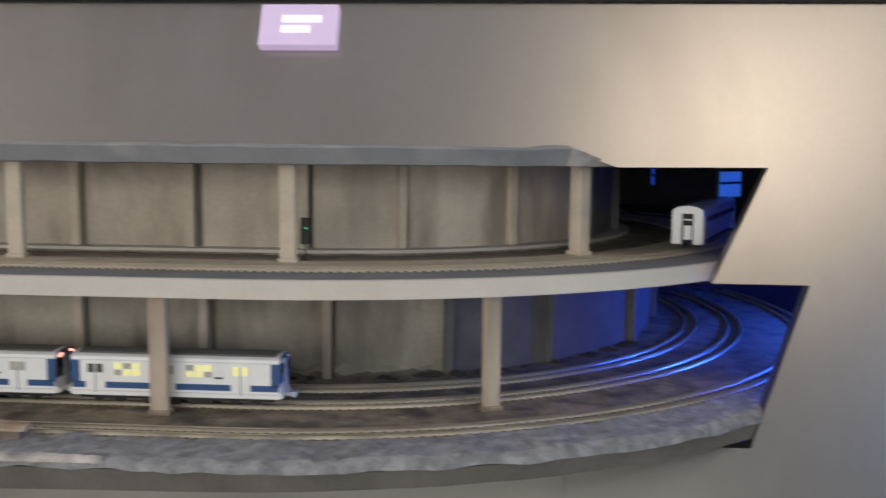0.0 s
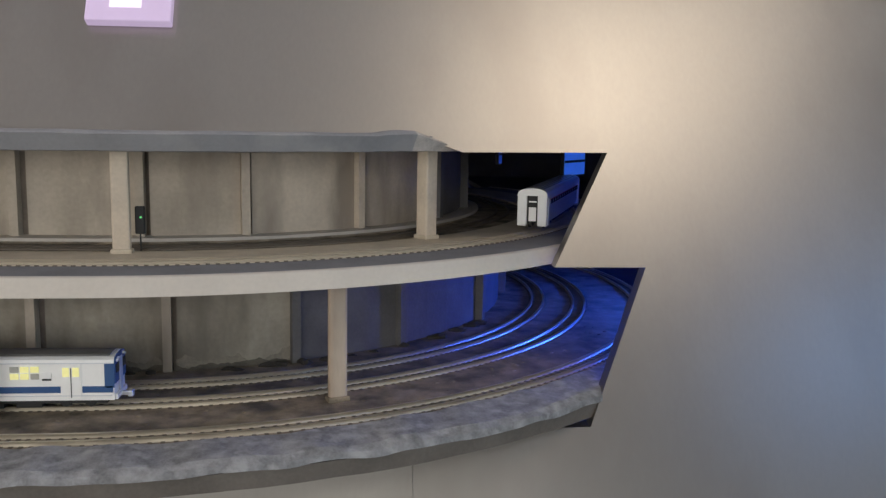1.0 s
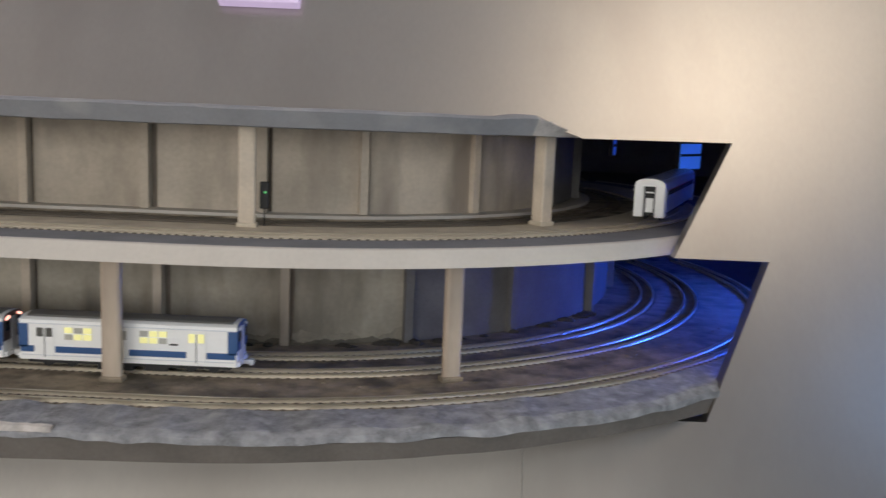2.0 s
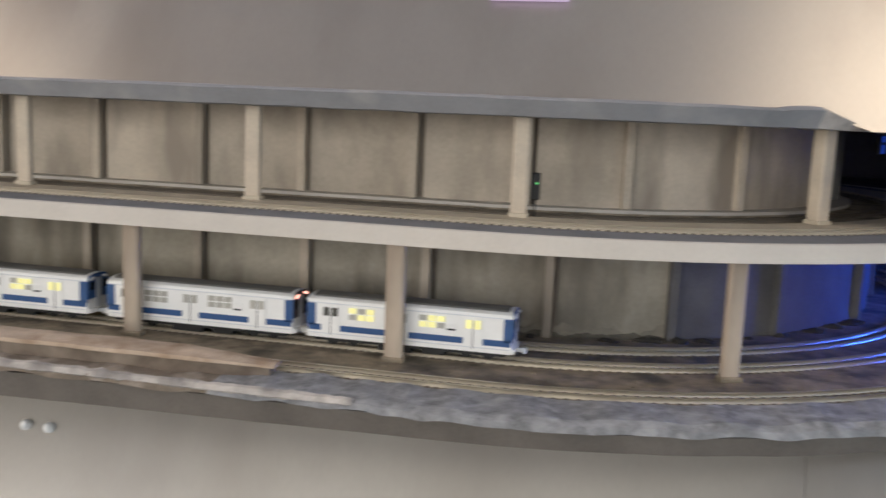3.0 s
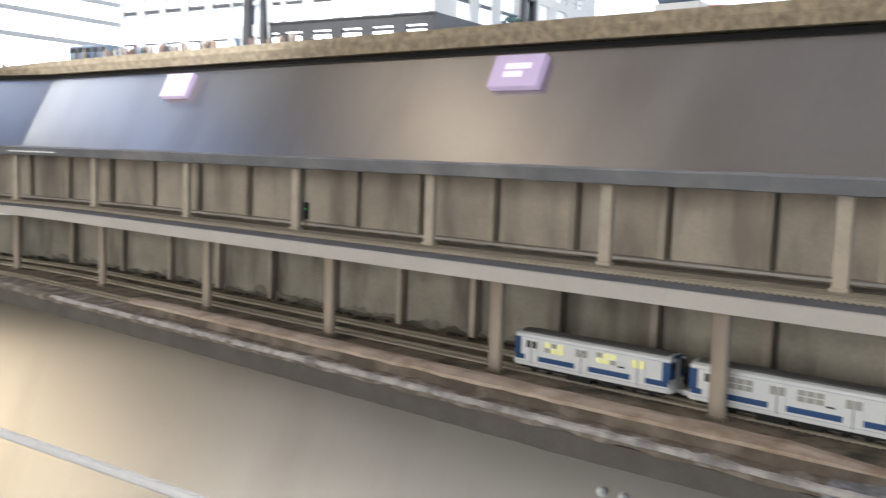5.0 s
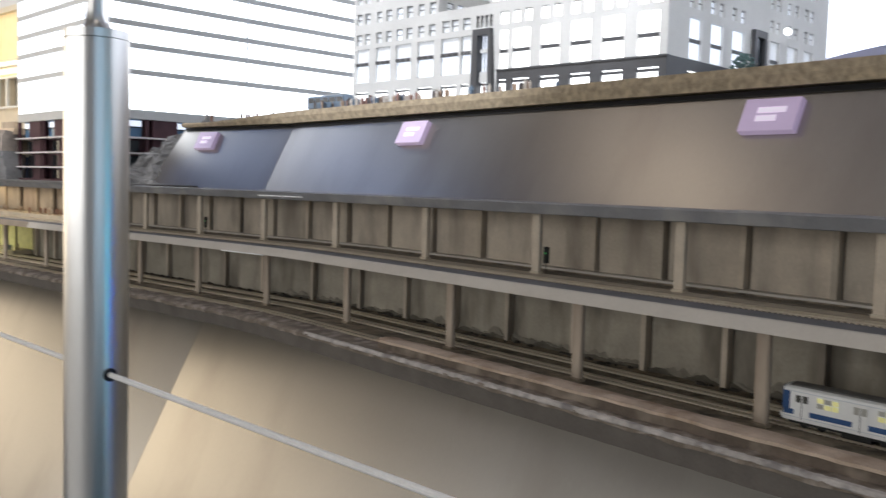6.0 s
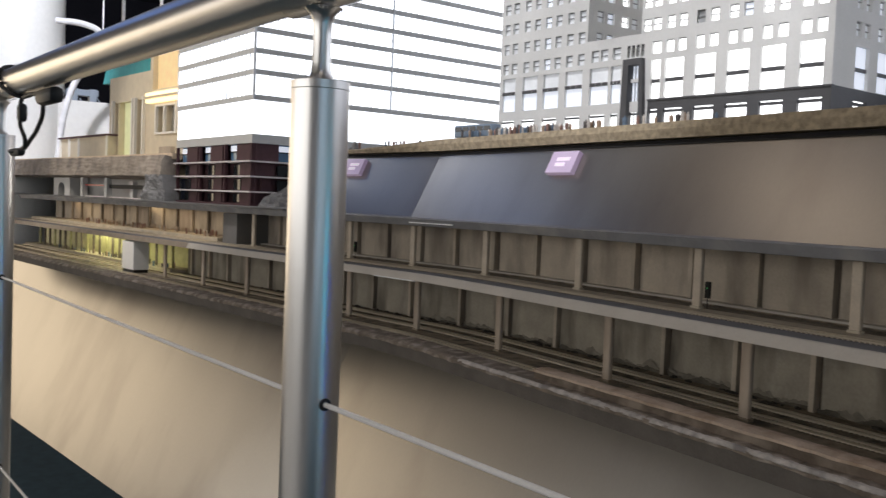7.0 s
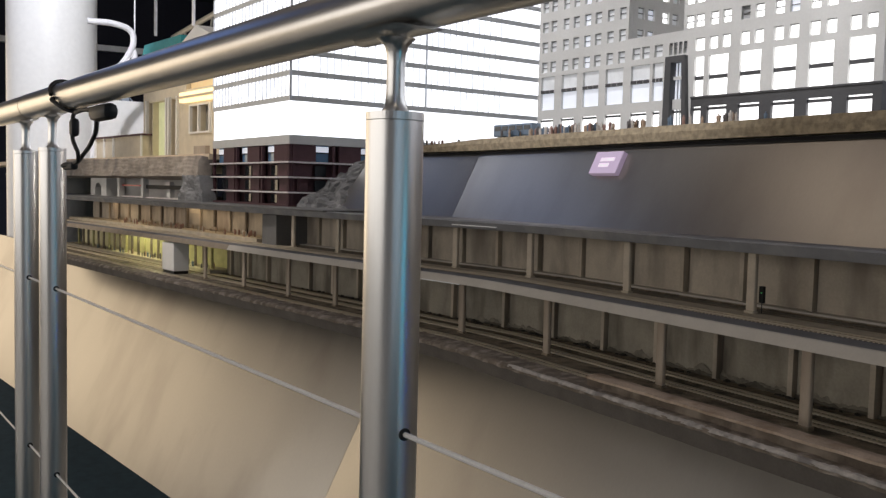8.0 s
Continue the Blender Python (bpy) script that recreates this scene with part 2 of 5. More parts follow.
def whole(name, bm, mat, label, category, group="", kind="", smooth=False):
    return tagged(link(name, bm, mat, smooth=smooth), label, category, group, kind)


def box(bm, c, s, m=None, bevel=0.0):
    """A box with centre c and size s, turned by m."""
    r = bmesh.ops.create_cube(bm, size=1)
    vs = r["verts"]
    for v in vs:
        v.co = Vector((v.co.x * s[0], v.co.y * s[1], v.co.z * s[2]))
    if bevel:
        es = list({e for v in vs for e in v.link_edges})
        r2 = bmesh.ops.bevel(bm, geom=es, offset=bevel, segments=2, affect="EDGES", profile=0.5)
        vs = list({v for f in r2["faces"] for v in f.verts} | {v for v in vs if v.is_valid})
    for v in vs:
        v.co = (m @ v.co if m else v.co) + Vector(c)
    return vs


def tube(bm, a, b, r, n=20, r2=None):
    a, b = Vector(a), Vector(b)
    m = Matrix.Translation((a + b) / 2) @ (b - a).to_track_quat("Z", "Y").to_matrix().to_4x4()
    return bmesh.ops.create_cone(bm, cap_ends=True, segments=n, radius1=r, radius2=r if r2 is None else r2, depth=(b - a).length, matrix=m)["verts"]


def lathe(bm, place, profile, n=28):
    """Rings of (z, radius) joined into one closed turned body."""
    rings = [[bm.verts.new(Vector(place) + Vector((r * math.cos(2 * math.pi * i / n), r * math.sin(2 * math.pi * i / n), z))) for i in range(n)] for z, r in profile]
    for a, b in zip(rings, rings[1:]):
        for i in range(n):
            bm.faces.new((a[i], a[(i + 1) % n], b[(i + 1) % n], b[i]))
    bm.faces.new(rings[0][::-1])
    bm.faces.new(rings[-1])


def prism(bm, outline, a, b):
    """The outline, as 2D points, carried from a(p) to b(p)."""
    va, vb = [bm.verts.new(a(p)) for p in outline], [bm.verts.new(b(p)) for p in outline]
    bm.faces.new(va)
    bm.faces.new(vb[::-1])
    for i in range(len(outline)):
        j = (i + 1) % len(outline)
        bm.faces.new((va[i], va[j], vb[j], vb[i]))


# the plan of the railway: straight, then bending behind the wall on one side and gently forward on the other
ARC_X, ARC_R, BEND_X, BEND_R, BEND = 0.25, 0.495, -1.28, 1.5, 0.1635


def along(s, off=0.0):
    """The place in plan at length s of the column line, off metres behind it, and the heading."""
    if s > ARC_X:
        a = (s - ARC_X) / ARC_R
        r = ARC_R - off
        return ARC_X + r * math.sin(a), ARC_R - r * math.cos(a), a
    if s < BEND_X:
        a = min((BEND_X - s) / BEND_R, BEND)
        r = BEND_R + off
        rest = (BEND_X - s) - BEND_R * a
        return BEND_X - r * math.sin(a) - rest * math.cos(a), -BEND_R + r * math.cos(a) - rest * math.sin(a), a
    return s, off, 0.0


def stations(s0, s1, step=0.03):
    n = max(1, math.ceil((s1 - s0) / step))
    return [s0 + (s1 - s0) * i / n for i in range(n + 1)]


def sweep(bm, profile, s0, s1, step=0.03, rough=0.0):
    """The profile of (off, z) points carried along the line."""
    rings = []
    for s in stations(s0, s1, step):
        ring = []
        for o, z in profile:
            if rough:
                o += rough * noise.noise((s * 40, o * 40, z * 40))
                z += rough * noise.noise((s * 40 + 9, o * 40, z * 40))
            x, y, _ = along(s, o)
            ring.append(bm.verts.new((x, y, z)))
        rings.append(ring)
    k = len(profile)
    for a, b in zip(rings, rings[1:]):
        for i in range(k):
            j = (i + 1) % k
            bm.faces.new((a[i], a[j], b[j], b[i]))
    bm.faces.new(rings[0])
    bm.faces.new(rings[-1][::-1])


def rect(o0, o1, z0, z1):
    return [(o0, z0), (o1, z0), (o1, z1), (o0, z1)]


def swept(name, profile, s0, s1, mat, parent=None, label="", step=0.03, rough=0.0):
    bm = bmesh.new()
    sweep(bm, profile, s0, s1, step, rough)
    return link(name, bm, mat, parent, label)

# ---------------------------------------------------------------- the hall


def slab(name, lo, hi, mat, label, category, kind="structure"):
    bm = bmesh.new()
    box(bm, [(a + b) / 2 for a, b in zip(lo, hi)], [b - a for a, b in zip(lo, hi)])
    return whole(name, bm, mat, label, category, kind=kind)


slab("floor", (-10, -1.9, FLOOR - 0.1), (5, 5, FLOOR), CARPET, "dark teal carpet beside the display wall", "floor")
# unseen half, made pale to bounce light into the steel and base panels
slab("floor_hall", (-10, -6, FLOOR - 0.1), (5, -1.903, FLOOR), PALEFLOOR, "unseen pale floor half added to brighten the steel's reflections", "floor")
slab("ceiling", (-2.9, -2.25, 2.2), (5, 5, 2.3), CEILING, "grey ceiling over the model display", "ceiling")
# unseen half, coloured dark to dim what the base panels mirror
slab("ceiling_south", (-2.9, -6, 2.2), (5, -2.253, 2.3), CHARCOAL, "unseen ceiling half, coloured charcoal to dim the base panels' reflections", "ceiling")
slab("ceiling_far", (-10, -6, 2.2), (-2.9, 5, 2.3), NAVY, "dark navy ceiling over the far half of the hall", "ceiling")
slab("wall_north", (-10, 5, FLOOR), (5, 5.1, 2.2), NAVY, "plain dark navy hall wall behind the display", "wall")
slab("wall_south", (-10, -6.1, FLOOR), (5, -6, 2.2), HALLWALL, "plain grey hall wall opposite the display", "wall")
slab("wall_east", (5, -6, FLOOR), (5.1, 5, 2.2), HALLWALL, "plain grey hall wall at the end", "wall")
slab("wall_west", (-10.1, -6, FLOOR), (-10, 5, 2.2), NAVY, "plain dark navy hall wall at the far end", "wall")


def fill_window(name, c, w, h, axis):
    """Frame and bars of a made-up window band, set behind an added fill light."""
    base = thing(name, c, "window band made up behind an added fill light", "window", kind="structure")
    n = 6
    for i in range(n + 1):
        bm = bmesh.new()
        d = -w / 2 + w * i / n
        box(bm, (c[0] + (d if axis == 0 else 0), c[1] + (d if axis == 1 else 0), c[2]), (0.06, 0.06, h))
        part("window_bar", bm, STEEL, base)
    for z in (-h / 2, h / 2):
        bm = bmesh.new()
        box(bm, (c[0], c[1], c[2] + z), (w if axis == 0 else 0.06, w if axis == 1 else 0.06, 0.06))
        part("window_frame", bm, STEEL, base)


# made-up bands that go with the three fill lights
fill_window("window_1", (-3.0, -5.90, 0.75), 10.1, 1.76, 0)
fill_window("window_2", (-9.90, -2.4, 0.45), 6.9, 2.26, 1)
fill_window("window_3", (4.90, -1.75, 0.6), 3.1, 2.26, 1)

# ---------------------------------------------------------------- the leaning display wall
WALL_Y, LEAN, SEAM, TURN = 0.0214, 0.4918, -1.865, 0.165


def on_wall(x, z, back=0.0):
    y = WALL_Y + LEAN * z + back
    if x < SEAM:
        y -= TURN * (SEAM - x)
    return Vector((x, y, z))


def wall_panel(name, outline, mat, label):
    bm = bmesh.new()
    prism(bm, outline, lambda p: on_wall(p[0], p[1]), lambda p: on_wall(p[0], p[1], 0.018))
    return whole(name, bm, mat, label, "wall panel", kind="structure")


wall_panel("wall_panel_1", [(0.5413, FLOOR), (4, FLOOR), (4, 0.284), (SEAM, 0.284), (SEAM, 0.1), (0.495, 0.1), (0.497, 0.1125), (0.544, 0.1145), (0.597, 0.0965), (0.748, 0.098), (0.685, -0.0135), (0.777, -0.0135), (0.709, -0.154), (0.5413, -0.153)], PAINT, "leaning satin grey-brown display wall with tunnel cut-outs")
wall_panel("wall_panel_2", [(SEAM, FLOOR), (0.5409, FLOOR), (0.5409, -0.153), (SEAM, -0.153)], PAINT, "leaning satin base panel under the railway ledge")
wall_panel("wall_panel_3", [(-6.5, FLOOR), (SEAM - 0.001, FLOOR), (SEAM - 0.001, -0.153), (-6.5, -0.153)], PAINT, "leaning satin base panel turned towards the walkway")
wall_panel("wall_panel_4", [(-2.42, 0.1), (SEAM - 0.001, 0.1), (SEAM - 0.001, 0.284), (-2.36, 0.284)], PAINT, "dark satin fascia panel past the bend")

# the city ground on top, with its stone kerb
bm = bmesh.new()
kerb_xs = [-2.36 + 0.02 * i for i in range(219)]
ring = []
for x in kerb_xs:
    y = on_wall(x, 0.284).y - 0.014
    w = 0.0016
    top = 0.3165 - 0.018 * min(1.0, max(0.0, (SEAM - x) / 0.35))
    ring.append([bm.verts.new((x, y + w * noise.noise((x * 60, 0, 1)), 0.2865)), bm.verts.new((x, y - 0.003 + w * noise.noise((x * 60, 3, 1)), (top + 0.29) / 2)),
                 bm.verts.new((x, y + w * noise.noise((x * 60, 7, 1)), top + w * noise.noise((x * 50, 5, 4)))), bm.verts.new((x, y + 0.05, top + 0.001)), bm.verts.new((x, y + 0.05, 0.2865))])
for a, b in zip(ring, ring[1:]):
    for i in range(5):
        bm.faces.new((a[i], a[(i + 1) % 5], b[(i + 1) % 5], b[i]))
bm.faces.new(ring[0])
bm.faces.new(ring[-1][::-1])
whole("kerb", bm, GRAVEL, "brown speckled stone kerb along the city edge", "kerb", kind="structure")
# black strip laid under the kerb as its shadow line
bm = bmesh.new()
prism(bm, [(-2.355, 0.2755), (SEAM - 0.001, 0.2755), (SEAM - 0.001, 0.2835), (-2.355, 0.2835)], lambda p: on_wall(p[0], p[1], -0.003), lambda p: on_wall(p[0], p[1], -0.0005))
prism(bm, [(SEAM, 0.2755), (4, 0.2755), (4, 0.2835), (SEAM, 0.2835)], lambda p: on_wall(p[0], p[1], -0.003), lambda p: on_wall(p[0], p[1], -0.0005))
whole("trim", bm, BLACK, "black strip painted as the shadow line under the stone kerb", "trim", kind="structure")
slab("ground", (-2.36, 0.185, 0.285), (4, 3.0, 0.315), PAVING, "grey paving of the model city", "ground")

# dark plates added behind the wall to keep hall light out of the tunnel
slab("tunnel_ceiling", (0.40, 0.10, 0.125), (1.9, 1.3, 0.140), CONCRETE_DARK, "dark top plate added to keep hall light out of the tunnel", "ceiling")
slab("tunnel_end", (1.9, -0.10, -0.30), (1.92, 1.3, 0.140), CONCRETE_DARK, "dark end plate added to keep hall light out of the tunnel", "wall")
slab("tunnel_back", (0.2, 1.3, -0.30), (1.92, 1.32, 0.140), CONCRETE_DARK, "dark rear plate added to keep hall light out of the tunnel", "wall")
slab("tunnel_floor", (0.2, -0.02, -0.30), (1.9, 1.3, -0.285), CONCRETE_DARK, "dark bottom plate added to keep hall light out of the tunnel", "floor")

# added plate that stops the blue lamp's light between the levels
slab("tunnel_shelf", (0.74, 0.10, -0.0155), (1.9, 1.3, -0.0065), CONCRETE_DARK, "dark plate added to stop light passing between the two tunnels", "floor")

# ---------------------------------------------------------------- decks
TUNNEL = 1.35
LEFT = -4.6
deck = thing("upper_deck", (0, 0, 0), "concrete deck of the upper railway level", "deck", kind="structure")
swept("slab", rect(-0.128, 0.135, -0.0125, -0.004), LEFT, TUNNEL, CONCRETE, deck)
swept("edge_beam", [(-0.1365, -0.0138), (-0.120, -0.0138), (-0.120, 0.0010), (-0.1275, 0.0016), (-0.1295, 0.0006)], -2.56, TUNNEL, EDGE, deck, "pale painted edge beam")
swept("edge_beam", [(-0.1365, -0.0138), (-0.120, -0.0138), (-0.120, 0.0010), (-0.1275, 0.0016), (-0.1295, 0.0006)], LEFT, -2.5602, EDGE_BROWN, deck, "brownish edge beam by the stations")
swept("walkway", rect(-0.120, -0.0685, -0.004, 0.0004), LEFT, TUNNEL, GREY, deck, "dark grey walkway strip")
swept("track_bed", rect(-0.0685, 0.010, -0.004, 0.0015), LEFT, TUNNEL, BED, deck, "pale sandy track bed")
swept("rear_bed", rect(0.010, 0.078, -0.004, -0.001), LEFT, TUNNEL, BALLAST, deck, "dark rear track bed")
swept("rear_curb", rect(0.0785, 0.1105, -0.004, 0.0012), LEFT, TUNNEL, BALLAST, deck, "dark curb along the back wall")
swept("curb_cap", rect(0.0778, 0.1105, 0.0012, 0.0046), LEFT, TUNNEL, EDGE, deck, "pale cap of the curb", rough=0.0004)

roof = thing("tunnel_roof", (0, 0, 0.1), "grey roof slab over the upper level", "roof", kind="structure")
swept("slab", rect(-0.030, 0.16, 0.0975, 0.112), LEFT, 0.575, LIP, roof)
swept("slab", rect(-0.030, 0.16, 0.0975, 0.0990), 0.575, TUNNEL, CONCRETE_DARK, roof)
swept("lip", [(-0.036, 0.0975), (-0.028, 0.0965), (-0.028, 0.1155), (-0.040, 0.1152), (-0.044, 0.1125)], LEFT, 0.500, LIP, roof, "chipped grey roof lip", rough=0.0008)


def tapered(name, profile, s0, s1, n, mat, parent, label):
    """Like swept, but the profile is a function of how far along (0 to 1) the end is."""
    bm = bmesh.new()
    ring = []
    for i in range(n + 1):
        q = []
        for o, z in profile(i / n):
            x, y, d = along(s0 + (s1 - s0) * i / n, o)
            q.append(bm.verts.new((x, y, z + 0.0005 * noise.noise((x * 90, o * 300, z * 300)))))
        ring.append(q)
    m = len(ring[0])
    for a, b in zip(ring, ring[1:]):
        for j in range(m):
            bm.faces.new((a[j], a[(j + 1) % m], b[(j + 1) % m], b[j]))
    bm.faces.new(ring[0])
    bm.faces.new(ring[-1][::-1])
    return part(name, bm, mat, parent, label)


tapered("lip_end", lambda k: [(-0.036, 0.0975), (-0.028, 0.0965), (-0.028, 0.1155 + 0.0028 * math.sin(2.2 * k)), (-0.040, 0.1152 + 0.0028 * math.sin(2.2 * k)), (-0.044 - 0.001 * k, 0.1125 + 0.0020 * math.sin(2.2 * k))], 0.500, 0.541, 12, LIP, roof, "lumpy grey end of the roof lip")
tapered("lip_tip", lambda k: [(-0.036, 0.0975 - 0.001 * k), (-0.028, 0.0965), (-0.028, 0.1177 - 0.0202 * k), (-0.040, 0.1174 - 0.0202 * k), (-0.045 + 0.004 * k, 0.1141 - 0.0172 * k)], 0.541, 0.606, 14, CHIP, roof, "pale sloping tip of the roof lip")


low = thing("lower_deck", (0, 0, -0.13), "ballasted floor of the lower railway level", "deck", kind="structure")
swept("ballast", rect(-0.174, 0.075, -0.14, -0.124), LEFT, TUNNEL, BALLAST, low)
swept("ledge_top", [(-0.221, -0.132), (-0.172, -0.140), (-0.172, -0.1215), (-0.212, -0.1235), (-0.2195, -0.127)], LEFT, 0.06, LEDGE_BROWN, low, "rough brown ledge beside the parapet", step=0.006, rough=0.0030)
swept("ledge_top", [(-0.221, -0.132), (-0.172, -0.140), (-0.172, -0.1215), (-0.212, -0.1235), (-0.2195, -0.127)], 0.06, 0.70, STUCCO, low, "rough grey stucco ledge", step=0.006, rough=0.0030)
tapered("ledge_end", lambda k: [(-0.221 + 0.022 * k, -0.132), (-0.172, -0.140), (-0.172, -0.1215), (-0.212 + 0.022 * k, -0.1235), (-0.2195 + 0.022 * k, -0.127)], 0.70, 0.93, 30, STUCCO, low, "rough grey stucco ledge end")
swept("ledge_face", [(-0.2140, -0.1560), (-0.12, -0.158), (-0.12, -0.136), (-0.2185, -0.1325)], LEFT, -0.15, LEDGE_FACE, low, "dark brown-grey ledge face", step=0.02, rough=0.001)
tapered("ledge_face", lambda k: [(-0.2140 - 0.0015 * k, -0.1560 + 0.0085 * k), (-0.12, -0.158 + 0.008 * k), (-0.12, -0.136), (-0.2185, -0.1325)], -0.15, 0.35, 30, LEDGE_FACE, low, "dark brown-grey ledge face")
swept("ledge_face", [(-0.2155, -0.1475), (-0.12, -0.150), (-0.12, -0.136), (-0.2185, -0.1325)], 0.35, 0.70, LEDGE_FACE, low, "dark brown-grey ledge face", step=0.02, rough=0.001)
tapered("face_end", lambda k: [(-0.2155 + 0.022 * k, -0.1475), (-0.12, -0.150), (-0.12, -0.136), (-0.2185 + 0.022 * k, -0.1325)], 0.70, 0.93, 30, LEDGE_FACE, low, "dark brown-grey ledge face")


def paint_chip(s0, s1, w):
    """A worn pale scab lying along the ledge edge, thin at its ends."""
    bm = bmesh.new()
    n = max(6, int((s1 - s0) / 0.005))
    ring = []
    for i in range(n + 1):
        s = s0 + (s1 - s0) * i / n
        k = min(1.0, 4.0 * min(i, n - i) / n) ** 0.6 * w * max(0.06, 0.62 + 1.15 * noise.noise((s * 95, 3, 0)))
        q = []
        for o, z in ((-0.2185, -0.1300), (-0.2200 - 0.0022 * k, -0.1275), (-0.2180 - 0.001 * k, -0.1245 + 0.0022 * k), (-0.2155 + 0.0045 * k, -0.1232 + 0.0014 * k), (-0.2120 + 0.004 * k, -0.1250)):
            x, y, d = along(s, o + 0.0009 * noise.noise((s * 140, z * 900, 2)))
            q.append(bm.verts.new((x, y, z + 0.0008 * noise.noise((s * 160, z * 700, 8)))))
        ring.append(q)
    for a, b in zip(ring, ring[1:]):
        for j in range(5):
            bm.faces.new((a[j], a[(j + 1) % 5], b[(j + 1) % 5], b[j]))
    bm.faces.new(ring[0])
    bm.faces.new(ring[-1][::-1])
    part("paint_chip", bm, CHIP, low, "whitish worn scab on the ledge edge")


chip_rng = random.Random(3)
s = -1.15
while s < 0.10:
    run = chip_rng.uniform(0.06, 0.22)
    paint_chip(s, s + run, chip_rng.uniform(0.2, 0.8))
    s += run - chip_rng.uniform(0.0, 0.03)

# back walls of single panels between pilasters
UPPER_JOINTS = [0.95, 0.76, 0.57, 0.40, 0.268, 0.140, 0.012, -0.1115, -0.242, -0.371, -0.504, -0.643, -0.776, -0.915, -1.055, -1.20, -1.347, -1.48, -1.61, -1.74, -1.875, -2.01, -2.145, -2.28, -2.415, -2.55]
LOWER_JOINTS = [0.98, 0.77, 0.587, 0.443, 0.304, 0.172, 0.040, -0.083, -0.217, -0.350, -0.486, -0.622, -0.760, -0.912, -1.055, -1.203, -1.36, -1.52, -1.70, -1.85, -1.98, -2.11, -2.24, -2.37, -2.50, -2.63, -2.76, -2.89]


def back_wall(name, off, z0, z1, joints, label, dark_from, mat=CONCRETE):
    base = thing(name, (0, off, z0), label, "wall", kind="structure")
    # the dark brown backing paints the shade in the gaps beside the pilasters
    swept("backing", rect(off + 0.0062, off + 0.02, z0, z1), joints[-1] - 0.05, TUNNEL, DARK_BROWN, base)
    for i, (s1, s0) in enumerate(zip([TUNNEL] + joints, joints)):
        k = ARC_R / (ARC_R - off) if s0 > ARC_X else 1.0
        # past dark_from, panels and pilasters take the painted tunnel dimness
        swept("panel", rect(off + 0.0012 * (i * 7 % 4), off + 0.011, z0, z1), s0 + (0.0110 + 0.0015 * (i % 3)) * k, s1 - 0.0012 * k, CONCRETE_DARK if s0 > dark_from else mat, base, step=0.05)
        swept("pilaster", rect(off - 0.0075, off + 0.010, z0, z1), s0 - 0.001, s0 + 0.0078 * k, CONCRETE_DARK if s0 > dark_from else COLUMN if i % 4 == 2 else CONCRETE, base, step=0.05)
    return base


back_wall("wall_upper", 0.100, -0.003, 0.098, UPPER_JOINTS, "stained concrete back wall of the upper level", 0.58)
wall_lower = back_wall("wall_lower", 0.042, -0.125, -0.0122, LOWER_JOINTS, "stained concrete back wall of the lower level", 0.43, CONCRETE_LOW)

MOSS = [material("dark_moss", (0.115, 0.104, 0.082), 0.95, 0, 0.4, 60, 500, 0.5), material("brown_grime", (0.235, 0.212, 0.172), 0.95, 0, 0.4, 40, 400, 0.4)]


def moss(wall, off, z, s0, s1, high, seed, mat, proud, label):
    """A thin ragged film of dirt creeping up from the foot of a panel."""
    bm = bmesh.new()
    n = max(8, int((s1 - s0) / 0.0022))
    ring = []
    for i in range(n + 1):
        s = s0 + (s1 - s0) * i / n
        h = high * max(0.10, 0.55 + 0.9 * noise.noise((s * 26, seed, 0)) + 0.30 * noise.noise((s * 90, seed, 3)) + 0.12 * noise.noise((s * 260, seed, 5)))
        a, b = along(s, off - proud), along(s, off)
        ring.append([bm.verts.new((a[0], a[1], z)), bm.verts.new((a[0], a[1], z + 0.8 * h)), bm.verts.new((b[0], b[1], z + h)), bm.verts.new((b[0], b[1], z))])
    for a, b in zip(ring, ring[1:]):
        for j in range(4):
            bm.faces.new((a[j], a[(j + 1) % 4], b[(j + 1) % 4], b[j]))
    part("moss", bm, mat, wall, label)


for i, (s1, s0) in enumerate(zip(LOWER_JOINTS[3:18], LOWER_JOINTS[4:19])):
    moss(wall_lower, 0.0420, -0.125, s0 + 0.012, s1 - 0.002, 0.020, 4.0 * i, MOSS[1], 0.0004, "brown grime on the panel foot")
    moss(wall_lower, 0.0415, -0.125, s0 + 0.010, s1 - 0.002, 0.011, 4.0 * i + 2, MOSS[0], 0.0005, "dark moss on the panel foot")

# ---------------------------------------------------------------- columns
UPPER = [0.594, 0.273, 0.0, -0.2635, -0.534, -0.807, -1.094, -1.394, -1.646, -1.902, -2.154, -2.399]
LOWER = [0.440, 0.181, -0.076, -0.342, -0.620, -0.893, -1.196, -1.497, -1.752, -2.004, -2.246, -2.515, -2.788, -3.081]


def column(name, z0, z1, w, d, label, mat, soft):
    base = thing(name, (0, 0, z0), label, "column", "columns of the " + ("upper" if z0 > -0.05 else "lower") + " level")
    bm = bmesh.new()
    box(bm, (0, 0, (z0 + z1) / 2), (w, d, z1 - z0), bevel=soft)
    part("shaft", bm, mat, base)
    bm = bmesh.new()
    box(bm, (0, 0, z0 + 0.003), (w + 0.003, d + 0.004, 0.005), bevel=0.0012)
    part("foot", bm, BALLAST if z0 < -0.05 else BED, base)
    return base


def place_columns(proto, spots, off, z):
    for i, s in enumerate(spots):
        x, y, a = along(s, off)
        m = pose(x, y, z, 0, 0, math.degrees(a))
        if i == 0:
            proto.matrix_basis = m
        else:
            copy_thing(proto, m)


place_columns(column("support_column", 0.0, 0.0985, 0.0165, 0.0165, "stout square concrete column at the tunnel mouth", COLUMN, 0.0022), UPPER[:1], 0.0035, 0.0)
